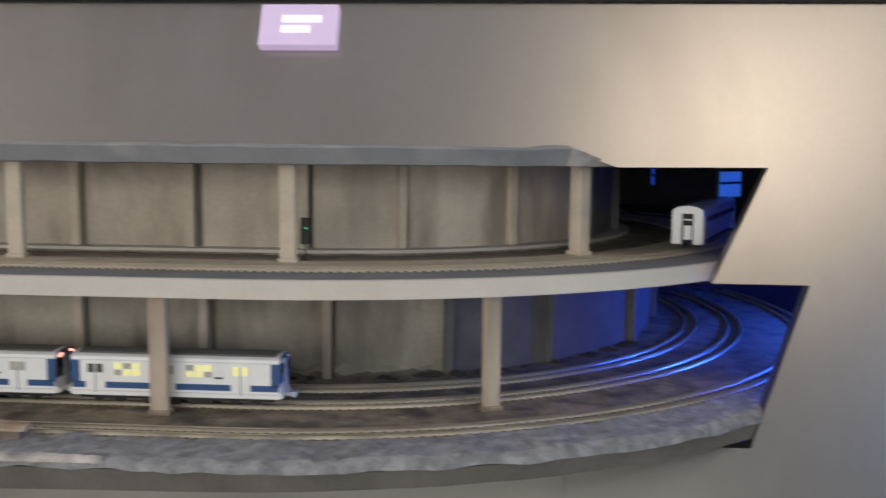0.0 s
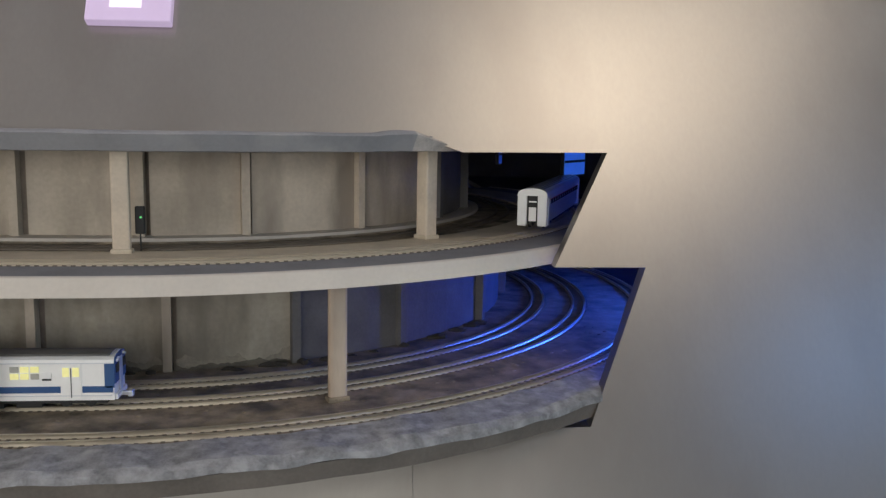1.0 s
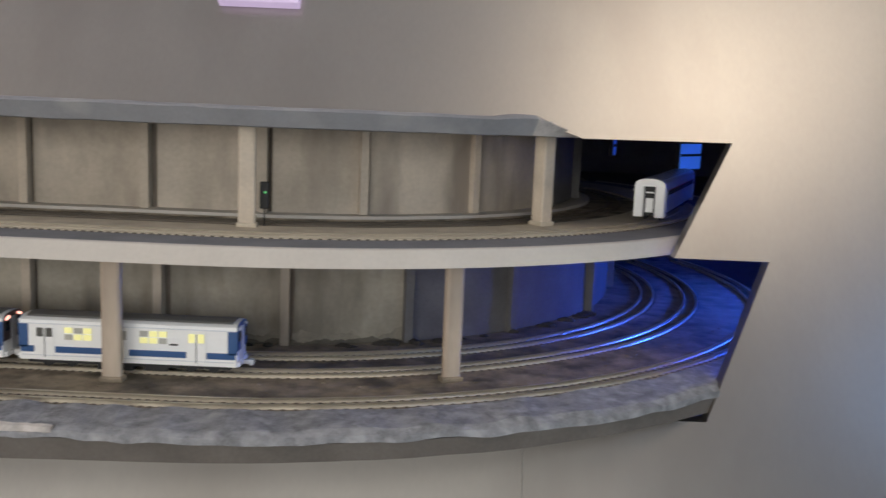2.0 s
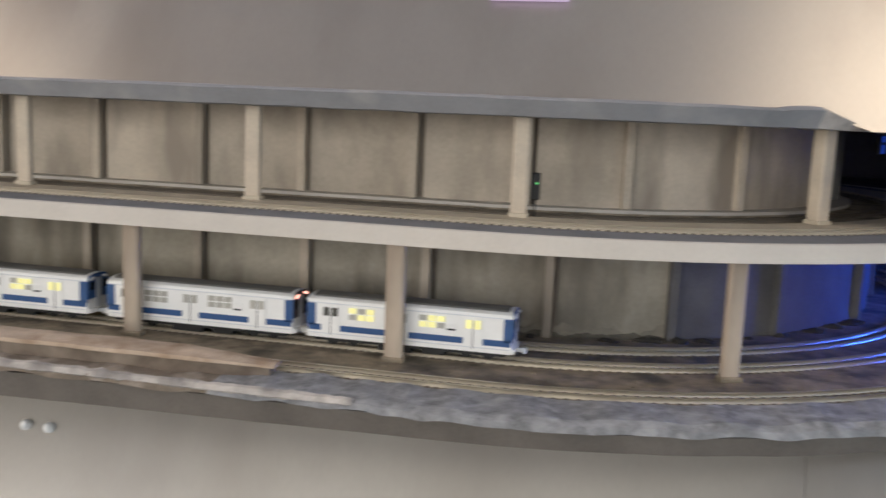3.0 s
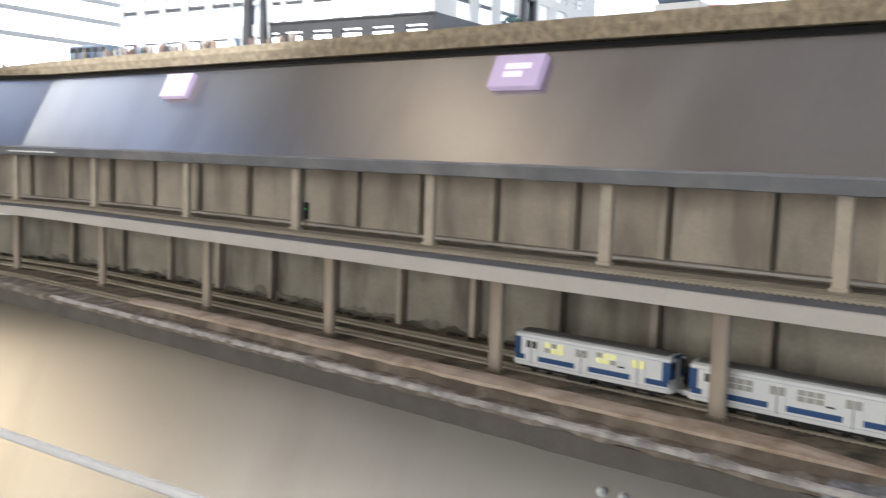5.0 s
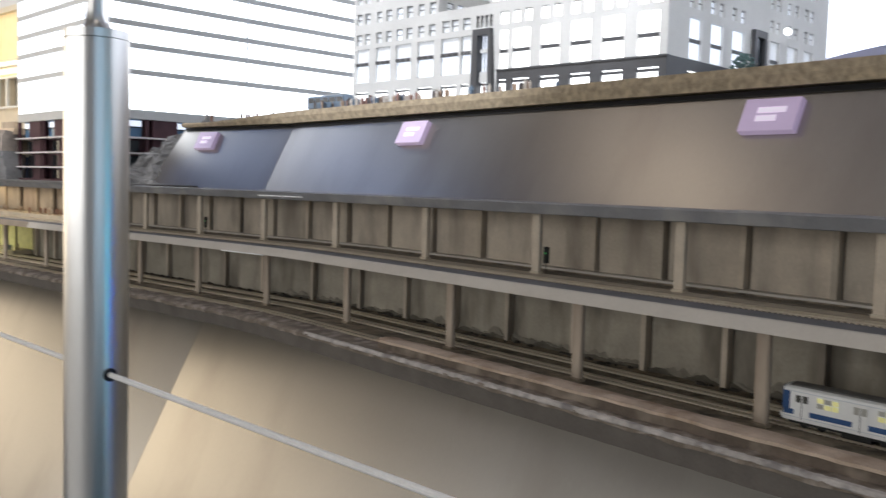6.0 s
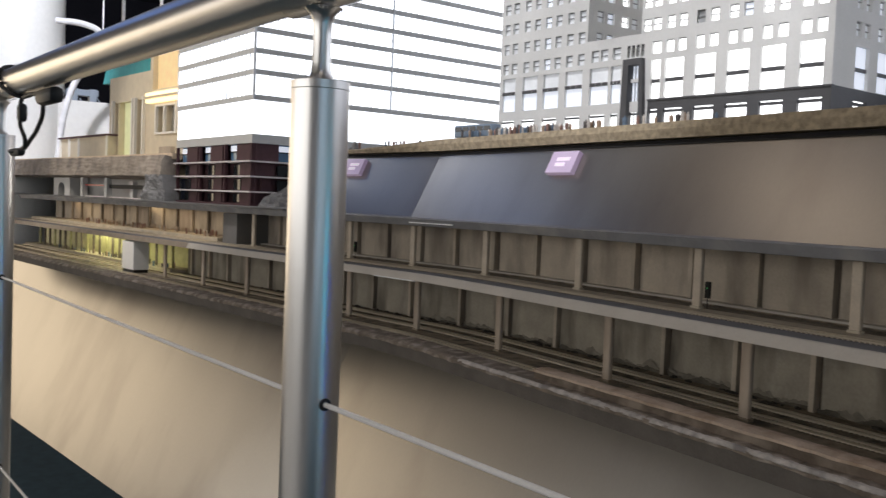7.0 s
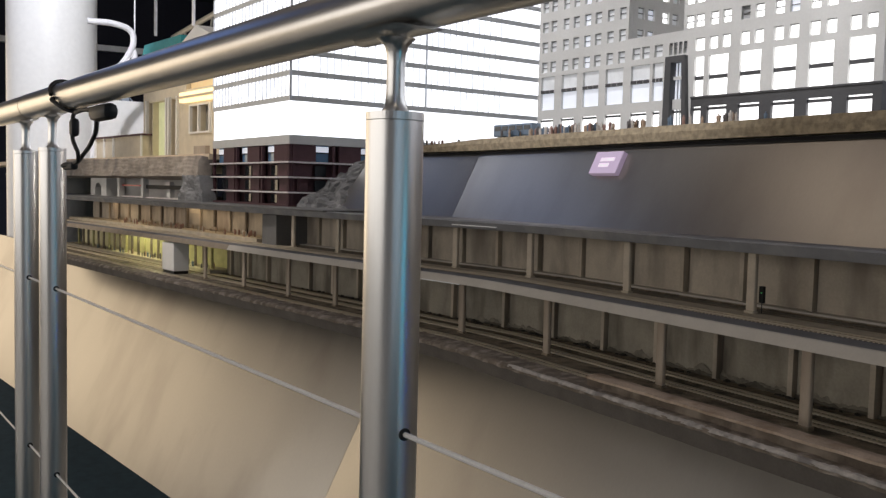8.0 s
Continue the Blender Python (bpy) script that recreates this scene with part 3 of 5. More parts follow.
place_columns(column("support_column", 0.0, 0.0985, 0.0165, 0.0080, "flat beige concrete column on the upper deck", COLUMN, 0.0022), UPPER[1:], 0.0005, 0.0)
place_columns(column("support_column", -0.125, -0.0123, 0.0175, 0.0085, "stained tan column with worn edges on the lower deck", WOODCOL, 0.0030), LOWER, -0.1005, -0.125)

# ---------------------------------------------------------------- tracks


RAIL_PALE = material("dusty_rail", (0.50, 0.45, 0.36), 0.6, 0.2, 0.15, 20, 300)
RAIL_DULL = material("dull_rail", (0.17, 0.145, 0.115), 0.6, 0.3, 0.15, 20, 300)
sleeper_mesh = bpy.data.meshes.new("sleeper")
bm = bmesh.new()
box(bm, (0, 0, 0), (0.0034, 0.025, 0.0016))
bm.to_mesh(sleeper_mesh)
bm.free()
sleeper_mesh.materials.append(SLEEPER)


def track(off, z, s0, s1, label, wood=SLEEPER, rail=RAIL, picked=None):
    """Two rails on sleepers; those between picked are single pieces."""
    base = thing("railway_track", (along(0, off)[0], along(0, off)[1], z), label, "railway track", "railway tracks")
    for g in (-0.00825, 0.00825):
        swept("rail", [(off + g - 0.0013, z), (off + g + 0.0013, z), (off + g + 0.0006, z + 0.0014), (off + g + 0.0006, z + 0.0026), (off + g + 0.0014, z + 0.0040), (off + g - 0.0014, z + 0.0040), (off + g - 0.0006, z + 0.0026), (off + g - 0.0006, z + 0.0014)], s0, s1, rail, base)
    bm = bmesh.new()
    s = s0 + 0.005
    while s < s1:
        x, y, a = along(s, off)
        if picked and picked[0] < s < picked[1]:
            ob = new("sleeper", sleeper_mesh)
            ob.parent = base
            ob.matrix_parent_inverse = base.matrix_world.inverted()
            ob.matrix_basis = pose(x, y, z - 0.0003, 0, 0, math.degrees(a))
        elif s > -2.2:
            box(bm, (x, y, z - 0.0003), (0.0034, 0.025, 0.0016), pose(0, 0, 0, 0, 0, math.degrees(a)).to_3x3())
        s += 0.0075
    part("sleeper_bed", bm, wood, base, "dark wooden sleepers")["kind"] = "stuff"
    return base


front_track = track(-0.0545, -0.0005, LEFT, 1.2, "dusty model track along the upper deck edge", BED, RAIL_PALE)
bm = bmesh.new()
s = -2.0
while s < 0.95:
    x, y, a = along(s, -0.0690)
    box(bm, (x, y, 0.0006), (0.0036, 0.0024, 0.0014), pose(0, 0, 0, 0, 0, math.degrees(a)).to_3x3())
    s += 0.0075
part("sleeper_end", bm, SLEEPER, front_track, "row of dark sleeper ends along the bed")["kind"] = "stuff"
track(0.042, -0.0022, LEFT, 1.2, "dull model track behind the upper columns", SLEEPER, RAIL_DULL)
track(-0.0115, -0.124, LEFT, 1.2, "brass model track along the lower back wall")
track(-0.069, -0.124, LEFT, 1.2, "brass model track in the middle of the lower level", picked=(-1.05, 1.15))
track(-0.155, -0.124, LEFT, 1.2, "brass model track in front of the lower columns", picked=(-1.05, 1.15))

# white strips laid on the edges as painted glints near the bend
for nm, prof, owner in (("worn_edge", [(-0.1385, -0.0152), (-0.1300, -0.0152), (-0.1300, -0.0128), (-0.1385, -0.0128)], deck), ("worn_edge", [(-0.0440, 0.1030), (-0.0350, 0.1030), (-0.0350, 0.1052), (-0.0440, 0.1052)], roof)):
    swept(nm, prof, -1.61, -1.46, KNOB, owner, "white strip painted as a glint")

# ---------------------------------------------------------------- low parapet beside the front track
par = thing("parapet", (-0.4, -0.175, -0.122), "low brown wall with a pale worn coping on the ledge", "parapet")
swept("wall", rect(-0.198, -0.172, -0.124, -0.111), -0.955, 0.020, PARAPET, par, step=0.02, rough=0.0014)
tapered("wall_end", lambda k: [(-0.198 + 0.010 * k, -0.124), (-0.172 - 0.004 * k, -0.124), (-0.172 - 0.004 * k, -0.111 - 0.004 * k), (-0.198 + 0.010 * k, -0.111 - 0.004 * k)], 0.020, 0.100, 10, PARAPET, par, "tapered end of the wall")
tapered("coping_end", lambda k: [(-0.2005 + 0.012 * k, -0.112 - 0.003 * k), (-0.169 - 0.006 * k, -0.112 - 0.003 * k), (-0.169 - 0.006 * k, -0.1075 - 0.0045 * k), (-0.184, -0.1065 - 0.0050 * k), (-0.2005 + 0.012 * k, -0.1085 - 0.0045 * k)], 0.020, 0.104, 10, PARAPET_TOP, par, "tapered end of the coping")
swept("coping", [(-0.2005, -0.112), (-0.169, -0.112), (-0.169, -0.1075), (-0.184, -0.1065), (-0.2005, -0.1085)], -0.955, 0.020, PARAPET_TOP, par, "chipped pale coping", step=0.02, rough=0.0012)

# ---------------------------------------------------------------- wall signs and knobs


def wall_sign(x):
    p = on_wall(x, 0.241)
    base = thing("wall_sign", p, "lilac acrylic sign block with two white lines", "sign", "signs on the display wall")
    tilt = Matrix.Rotation(-math.atan(LEAN), 3, "X")
    if x < SEAM:
        tilt = Matrix.Rotation(math.atan(TURN), 3, "Z") @ tilt
    out = tilt @ Vector((0, -1, 0))
    bm = bmesh.new()
    box(bm, p + out * 0.007, (0.086, 0.013, 0.052), tilt, bevel=0.0015)
    part("block", bm, LILAC, base)
    for w, dz, dx in ((0.044, 0.0065, 0.003), (0.032, -0.0065, -0.003)):
        bm = bmesh.new()
        box(bm, p + out * 0.0138 + tilt @ Vector((dx, 0, dz)), (w, 0.001, 0.009), tilt)
        part("text_bar", bm, SIGNTEXT, base, "white line of lettering")


# unseen glowing panel added along the wall, to mirror cyan in the steel posts
screen = thing("wall_screen", on_wall(1.9, 0.0), "unseen cyan panel added for the stripe in the steel posts", "screen")
bm = bmesh.new()
prism(bm, [(1.17, -0.32), (2.63, -0.32), (2.63, 0.22), (1.17, 0.22)], lambda p: on_wall(p[0], p[1], -0.020), lambda p: on_wall(p[0], p[1], -0.001))
part("bezel", bm, BLACK, screen)
bm = bmesh.new()
prism(bm, [(1.20, -0.29), (2.60, -0.29), (2.60, 0.19), (1.20, 0.19)], lambda p: on_wall(p[0], p[1], -0.024), lambda p: on_wall(p[0], p[1], -0.0205))
part("panel", bm, material("cyan_stripe_glow", (0.02, 0.1, 0.12), 0.3, emit=(0.05, 0.45, 0.64), power=1.4), screen, "lit cyan panel")

for x in (0.256, -0.493, -1.319, -2.213):
    wall_sign(x)
for x in (-0.1998, -0.1737):
    p = on_wall(x, -0.231)
    out = Vector((0, -1, LEAN)).normalized()
    base = thing("screw_cover", p, "small round white screw cover on the base panel", "screw cover", "pair of white screw covers")
    bm = bmesh.new()
    tube(bm, p, p + out * 0.003, 0.0056, 24)
    part("rim", bm, KNOB, base)
    bm = bmesh.new()
    bmesh.ops.create_uvsphere(bm, u_segments=16, v_segments=8, radius=0.0050, matrix=Matrix.Translation(p + out * 0.003))
    part("cap", bm, KNOB, base, smooth=True)


def signal(s, off, z):
    x, y, a = along(s, off)
    base = thing("track_signal", (x, y, z), "small black model signal with a green lamp", "signal", "track signals")
    bm = bmesh.new()
    tube(bm, (x, y, z), (x, y, z + 0.018), 0.0008, 8)
    part("mast", bm, UNDER, base)
    bm = bmesh.new()
    box(bm, (x, y, z + 0.030), (0.0085, 0.006, 0.026), bevel=0.001)
    part("head", bm, UNDER, base)
    bm = bmesh.new()
    tube(bm, (x + 0.0015, y - 0.0028, z + 0.033), (x + 0.0015, y - 0.0042, z + 0.033), 0.0010, 12)
    part("lens", bm, SIGNAL_GREEN, base, "lit green lens")


for s in (0.288, -0.797, -1.895):
    signal(s, 0.012, 0.001)

# dark dirt gathered at the foot of the lower back wall
bm = bmesh.new()
dirt_rng = random.Random(11)
for i in range(150):
    s = dirt_rng.uniform(-2.4, 0.75)
    x, y, a = along(s, 0.036 - abs(dirt_rng.gauss(0, 0.005)))
    r = dirt_rng.uniform(0.002, 0.0055)
    vs = bmesh.ops.create_icosphere(bm, subdivisions=1, radius=r, matrix=Matrix.Translation((x, y, -0.1235)) @ Matrix.Diagonal((dirt_rng.uniform(1.2, 3.0), 1.0, dirt_rng.uniform(0.5, 1.1), 1)))["verts"]
    for v in vs:
        v.co += Vector((noise.noise(v.co * 300), noise.noise(v.co * 300 + Vector((5, 0, 0))), noise.noise(v.co * 300 + Vector((0, 5, 0))))) * r * 0.5
whole("dirt", bm, DIRT, "black dirt lumps along the lower back wall", "dirt", kind="stuff")
bm = bmesh.new()
for i in range(420):
    s = dirt_rng.uniform(-2.0, 0.8)
    x, y, a = along(s, dirt_rng.choice((-0.095, -0.112, -0.03, -0.16)) + dirt_rng.gauss(0, 0.008))
    r = dirt_rng.uniform(0.0007, 0.0019)
    bmesh.ops.create_icosphere(bm, subdivisions=1, radius=r, matrix=Matrix.Translation((x, y, -0.1238)) @ Matrix.Diagonal((1.4, 1.0, 0.7, 1)))
whole("gravel", bm, BALLAST, "loose gravel between the lower tracks", "gravel", kind="stuff")

# ---------------------------------------------------------------- trains


def shell_profile(w, h0, h1, crown):
    """Half-rounded cross-section of a rail car, from sill to sill."""
    pts = [(-w / 2, h0), (-w / 2, h1)]
    for i in range(1, 10):
        a = math.pi * i / 10
        pts.append((-w / 2 * math.cos(a), h1 + crown * math.sin(a) ** 0.7))
    return pts + [(w / 2, h1), (w / 2, h0)]


def quad_box(bm, x, y, z, sx, sy, sz, bevel=0):
    return box(bm, (x, y, z), (sx, sy, sz), bevel=bevel)


def bogie(base, x, gauge=0.0165):
    bm = bmesh.new()
    quad_box(bm, x, 0, 0.0075, 0.026, 0.022, 0.005, 0.0008)
    for sy in (-0.0125, 0.0125):
        quad_box(bm, x, sy, 0.007, 0.030, 0.003, 0.0055, 0.0008)
    b = part("bogie", bm, UNDER, base, "black bogie")
    for dx in (-0.0095, 0.0095):
        for sy in (-0.0085, 0.0085):
            bm = bmesh.new()
            tube(bm, (x + dx, sy - 0.0012, 0.0052), (x + dx, sy + 0.0012, 0.0052), 0.0052, 16)
            part("wheel", bm, UNDER, b)


def subway_car(lit, cab_red):
    """A model subway car along x, its front towards -x, standing on the rail heads at z = 0."""
    L, W, h0, h1 = 0.178, 0.0335, 0.0105, 0.0375
    base = thing("subway_car", (0, 0, 0), "white model subway car with blue band and " + ("lit yellow windows" if lit else "dim windows"), "subway car", "cars of the subway train")
    bm = bmesh.new()
    prism(bm, shell_profile(W, h0, h1, 0.0055), lambda p: (-L / 2, p[0], p[1]), lambda p: (L / 2, p[0], p[1]))
    part("body", bm, CARWHITE, base)
    bm = bmesh.new()
    prism(bm, [(-0.0145, 0.0402), (-0.010, 0.0428), (0, 0.0440), (0.010, 0.0428), (0.0145, 0.0402)], lambda p: (-L / 2 + 0.004, p[0], p[1]), lambda p: (L / 2 - 0.004, p[0], p[1]))
    part("roof", bm, ROOFGREY, base, "grey roof")
    bm = bmesh.new()
    quad_box(bm, 0, 0, 0.0095, L - 0.012, W - 0.004, 0.003)
    quad_box(bm, -0.012, 0, 0.0065, 0.030, W - 0.006, 0.005, 0.0006)
    quad_box(bm, 0.022, 0, 0.0068, 0.020, W - 0.006, 0.0045, 0.0006)
    part("underframe", bm, UNDER, base, "black underframe with equipment boxes")
    for x in (-0.059, 0.059):
        bogie(base, x)
    for side in (-1, 1):
        y = side * (W / 2 + 0.0003)
        for x0, x1 in ((-0.0595, -0.0155), (0.0009, 0.0477), (-0.0880, -0.0770), (0.0645, 0.0880)):
            bm = bmesh.new()
            quad_box(bm, (x0 + x1) / 2, y, 0.0185, x1 - x0, 0.0006, 0.0046)
            part("band", bm, BLUE, base, "dark blue band")
        for e in (-1, 1):
            bm = bmesh.new()
            quad_box(bm, e * (L / 2 - 0.0035), y, 0.0285, 0.0075, 0.0006, 0.0175)
            part("corner_band", bm, BLUE, base, "dark blue end band")
        for k, x in enumerate((-0.0682, -0.0075, 0.0561)):
            bm = bmesh.new()
            quad_box(bm, x, y, 0.0245, 0.0155, 0.0007, 0.0255)
            d = part("door", bm, CARWHITE, base, "white double door")
            for dx in (-0.0038, 0.0038):
                bm = bmesh.new()
                quad_box(bm, x + dx, y + side * 0.0004, 0.0312, 0.0052, 0.0006, 0.0066)
                part("door_window", bm, WINDOW_LIT if lit and k == 2 else DOOR_GLASS if k == 0 else WINDOW_DIM, d)
            bm = bmesh.new()
            quad_box(bm, x, y + side * 0.0004, 0.0235, 0.0006, 0.0005, 0.0215)
            part("door_seam", bm, UNDER, d)
        for x0, n in ((-0.0516, 3), (0.0100, 3)):
            for i in range(n):
                for j in range(2):
                    bm = bmesh.new()
                    quad_box(bm, x0 + 0.0078 * i + 0.003, y, 0.0282 + 0.0050 * j, 0.0064, 0.0007, 0.0041)
                    part("window", bm, WINDOW_LIT if lit and (i + 2 * j + (x0 > 0)) % 3 else WINDOW_DIM, base)
        bm = bmesh.new()
        quad_box(bm, 0.0375, y, 0.0290, 0.0075, 0.0007, 0.0040)
        part("placard", bm, CARWHITE, base, "white destination placard")
        bm = bmesh.new()
        quad_box(bm, 0.0375, y, 0.0258, 0.0070, 0.0006, 0.0012)
        part("placard_line", bm, UNDER, base)
        for zz in (0.0375, 0.0140):
            bm = bmesh.new()
            quad_box(bm, 0, y, zz, L - 0.004, 0.0008, 0.0006)
            part("body_rib", bm, SILVER, base)
    for e in (-1, 1):
        x = e * (L / 2 + 0.0004)
        bm = bmesh.new()
        prism(bm, [(-0.0164, 0.0225), (-0.0164, 0.0375), (-0.013, 0.0415), (-0.006, 0.0425), (0.006, 0.0425), (0.013, 0.0415), (0.0164, 0.0375), (0.0164, 0.0225)], lambda p: (x - 0.0004, p[0], p[1]), lambda p: (x + 0.0006, p[0], p[1]))
        end = part("end_wall", bm, TAIL_END if cab_red and e > 0 else BLUE, base, "near-black end" if cab_red and e > 0 else "dark blue end")
        bm = bmesh.new()
        quad_box(bm, x + e * 0.0010, 0, 0.0255, 0.0008, 0.0085, 0.027)
        part("end_door", bm, SILVER, end)
        for sy in (-0.0105, 0.0105):
            bm = bmesh.new()
            quad_box(bm, x + e * 0.0010, sy, 0.0330, 0.0008, 0.0072, 0.0065)
            part("end_window", bm, GLASS_DARK, end)
            bm = bmesh.new()
            box(bm, (x + e * 0.0012, sy, 0.0392), (0.0020, 0.0060, 0.0018), Matrix.Rotation(math.copysign(0.25, -sy), 3, "X"), bevel=0.0004)
            part("marker_lamp", bm, TAIL if e > 0 and cab_red else WHITE, end)
        bm = bmesh.new()
        quad_box(bm, x + e * 0.004, 0, 0.0115, 0.009, 0.004, 0.003, 0.0006)
        quad_box(bm, x + e * 0.0085, 0, 0.0115, 0.004, 0.007, 0.0045, 0.0008)
        part("coupler", bm, WHITE if e < 0 else SILVER, base, "pale coupler")
        bm = bmesh.new()
        quad_box(bm, x + e * 0.0008, 0, 0.0125, 0.0022, 0.030, 0.004, 0.0006)
        part("anticlimber", bm, CARWHITE, base)
    return base


def set_on_line(ob, s, off, z):
    x, y, a = along(s, off)
    ob.matrix_basis = pose(x, y, z, 0, 0, math.degrees(a))


RAILTOP = -0.120
for s, lit, red in ((-0.229, True, False), (-0.016, False, True), (0.1895, True, False)):
    ob = subway_car(lit, red)
    for c in ob.children_recursive:
        running = c.name.startswith(("bogie", "wheel"))
        for v in c.data.vertices:
            v.co.x *= 1.072
            v.co.y *= 1.03
            if not running:
                v.co.z = 0.0078 + (v.co.z - 0.0105) * 1.20
    set_on_line(ob, s, -0.069, RAILTOP)


def passenger_car():
    L, W, h0, h1 = 0.290, 0.0345, 0.0100, 0.0405
    base = thing("passenger_car", (0, 0, 0), "silver model passenger coach with a red and blue stripe", "railway coach")
    bm = bmesh.new()
    prism(bm, shell_profile(W, h0, h1, 0.0085), lambda p: (-L / 2, p[0], p[1]), lambda p: (L / 2, p[0], p[1]))
    part("body", bm, SILVER, base, smooth=False)
    for sy in (-1, 1):
        y = sy * (W / 2 + 0.0003)
        for i in range(13):
            bm = bmesh.new()
            quad_box(bm, -0.116 + 0.0193 * i, y, 0.0328, 0.0135, 0.0010, 0.0056, 0.0003)
            part("window", bm, GLASS_DARK, base)
        for nm, z, h, m in (("red_stripe", 0.0350, 0.0018, RED), ("white_stripe", 0.0327, 0.0028, WHITE), ("blue_stripe", 0.0307, 0.0012, BLUE)):
            bm = bmesh.new()
            quad_box(bm, 0, y - sy * 0.0001, z, L - 0.026, 0.0005, h)
            part(nm, bm, m, base)
        for x in (-0.134, 0.134):
            bm = bmesh.new()
            quad_box(bm, x, y, 0.0245, 0.011, 0.0007, 0.026)
            part("door", bm, SILVER, base)
            bm = bmesh.new()
            quad_box(bm, x, y - sy * 0.002, 0.0085, 0.012, 0.004, 0.005, 0.0005)
            part("step", bm, WHITE, base)
    for i in range(7):
        bm = bmesh.new()
        quad_box(bm, 0, 0, 0.0492 - 0.0001 * abs(i - 3), L - 0.02, 0.0006, 0.0006)
        bm.verts.ensure_lookup_table()
        for v in bm.verts:
            v.co.y += (i - 3) * 0.0035
            v.co.z -= 0.00012 * (i - 3) ** 2
        part("roof_rib", bm, ROOFGREY, base)
    bm = bmesh.new()
    quad_box(bm, 0, 0, 0.0085, 0.15, W - 0.006, 0.007, 0.001)
    part("underframe", bm, UNDER, base, "black underframe")
    for x in (-0.105, 0.105):
        bogie(base, x)
    for e in (-1, 1):
        x = e * L / 2
        bm = bmesh.new()
        # white door frame with a dark vestibule
        for sy in (-0.0118, 0.0118):
            quad_box(bm, x + e * 0.002, sy, 0.0235, 0.005, 0.0112, 0.036, 0.0014)
        prism(bm, [(-0.0174, 0.0405)] + [(-0.0174 * math.cos(math.pi * q / 8), 0.0405 + 0.0088 * math.sin(math.pi * q / 8) ** 0.7) for q in range(1, 8)] + [(0.0174, 0.0405)], lambda p: (x - 0.0005 * e, p[0], p[1]), lambda p: (x + e * 0.0045, p[0], p[1]))
        fr = part("end_frame", bm, WHITE, base, "white vestibule frame")
        bm = bmesh.new()
        quad_box(bm, x + e * 0.0003, 0, 0.0245, 0.0010, 0.0125, 0.032)
        part("vestibule", bm, UNDER, fr)
        bm = bmesh.new()
        quad_box(bm, x + e * 0.0012, 0, 0.0190, 0.0010, 0.0085, 0.016)
        quad_box(bm, x + e * 0.0012, 0, 0.0335, 0.0010, 0.0090, 0.0016)
        part("end_door", bm, WHITE, fr)
        bm = bmesh.new()
        quad_box(bm, x + e * 0.006, 0, 0.009, 0.012, 0.003, 0.003, 0.0005)
        part("coupler", bm, UNDER, base)
    return base


def set_chord(ob, s0, s1, off, z):
    a, b = along(s0, off), along(s1, off)
    ob.matrix_basis = pose((a[0] + b[0]) / 2, (a[1] + b[1]) / 2, z, 0, 0, math.degrees(math.atan2(b[1] - a[1], b[0] - a[0])))


set_chord(passenger_car(), 0.698, 0.698 + 0.30, -0.0575, 0.0035)

# blue lit fittings deep in the tunnel
GLOWDIM = material("dim_blue_fitting", (0.05, 0.12, 0.5), 0.4, emit=(0.04, 0.13, 1), power=0.06)
GLOWBLUE = material("blue_fitting", (0.1, 0.3, 0.8), 0.4, emit=(0.07, 0.24, 1), power=0.10)
for s, off, z, wd, ht, glow in ((0.93, 0.05, 0.080, 0.006, 0.022, GLOWDIM), (1.00, -0.062, 0.069, 0.070, 0.036, GLOWBLUE)):
    x, y, a = along(s, off)
    base = thing("tunnel_light", (x, y, z), "small glowing blue light box in the tunnel", "tunnel light", "blue tunnel lights")
    bm = bmesh.new()
    box(bm, (x, y, z), (wd + 0.003, 0.006, ht + 0.003), Matrix.Rotation(a * 0.6, 3, "Z"), bevel=0.001)
    part("housing", bm, UNDER, base)
    bm = bmesh.new()
    box(bm, Vector((x, y, z)) + Matrix.Rotation(a * 0.6, 3, "Z") @ Vector((0, -0.0036, 0)), (wd, 0.001, ht), Matrix.Rotation(a * 0.6, 3, "Z"))
    part("diffuser", bm, glow, base)
    bm = bmesh.new()
    box(bm, Vector((x, y, z + 0.002)) + Matrix.Rotation(a * 0.6, 3, "Z") @ Vector((0, -0.0046, 0)), (wd + 0.002, 0.001, 0.0035), Matrix.Rotation(a * 0.6, 3, "Z"))
    part("crossbar", bm, UNDER, base)

# ---------------------------------------------------------------- handrail
RAIL_DIR = Vector((-1.158, -0.128, 0)).normalized()
POST = Vector((-0.470, -0.790, 0))


def rail_at(u):
    return POST + RAIL_DIR * u


hand = thing("handrail", rail_at(0.5) + Vector((0, 0, FLOOR)), "brushed stainless steel tube handrail with clamp", "handrail")
for u0, u1, nm in ((-1.28, 1.285, 0), (1.289, 3.8, 1)):
    bm = bmesh.new()
    tube(bm, rail_at(u0) + Vector((0, 0, 0.3220)), rail_at(u1) + Vector((0, 0, 0.3220)), 0.0238, 48)
    part("rail_tube", bm, STEEL, hand, smooth=True)


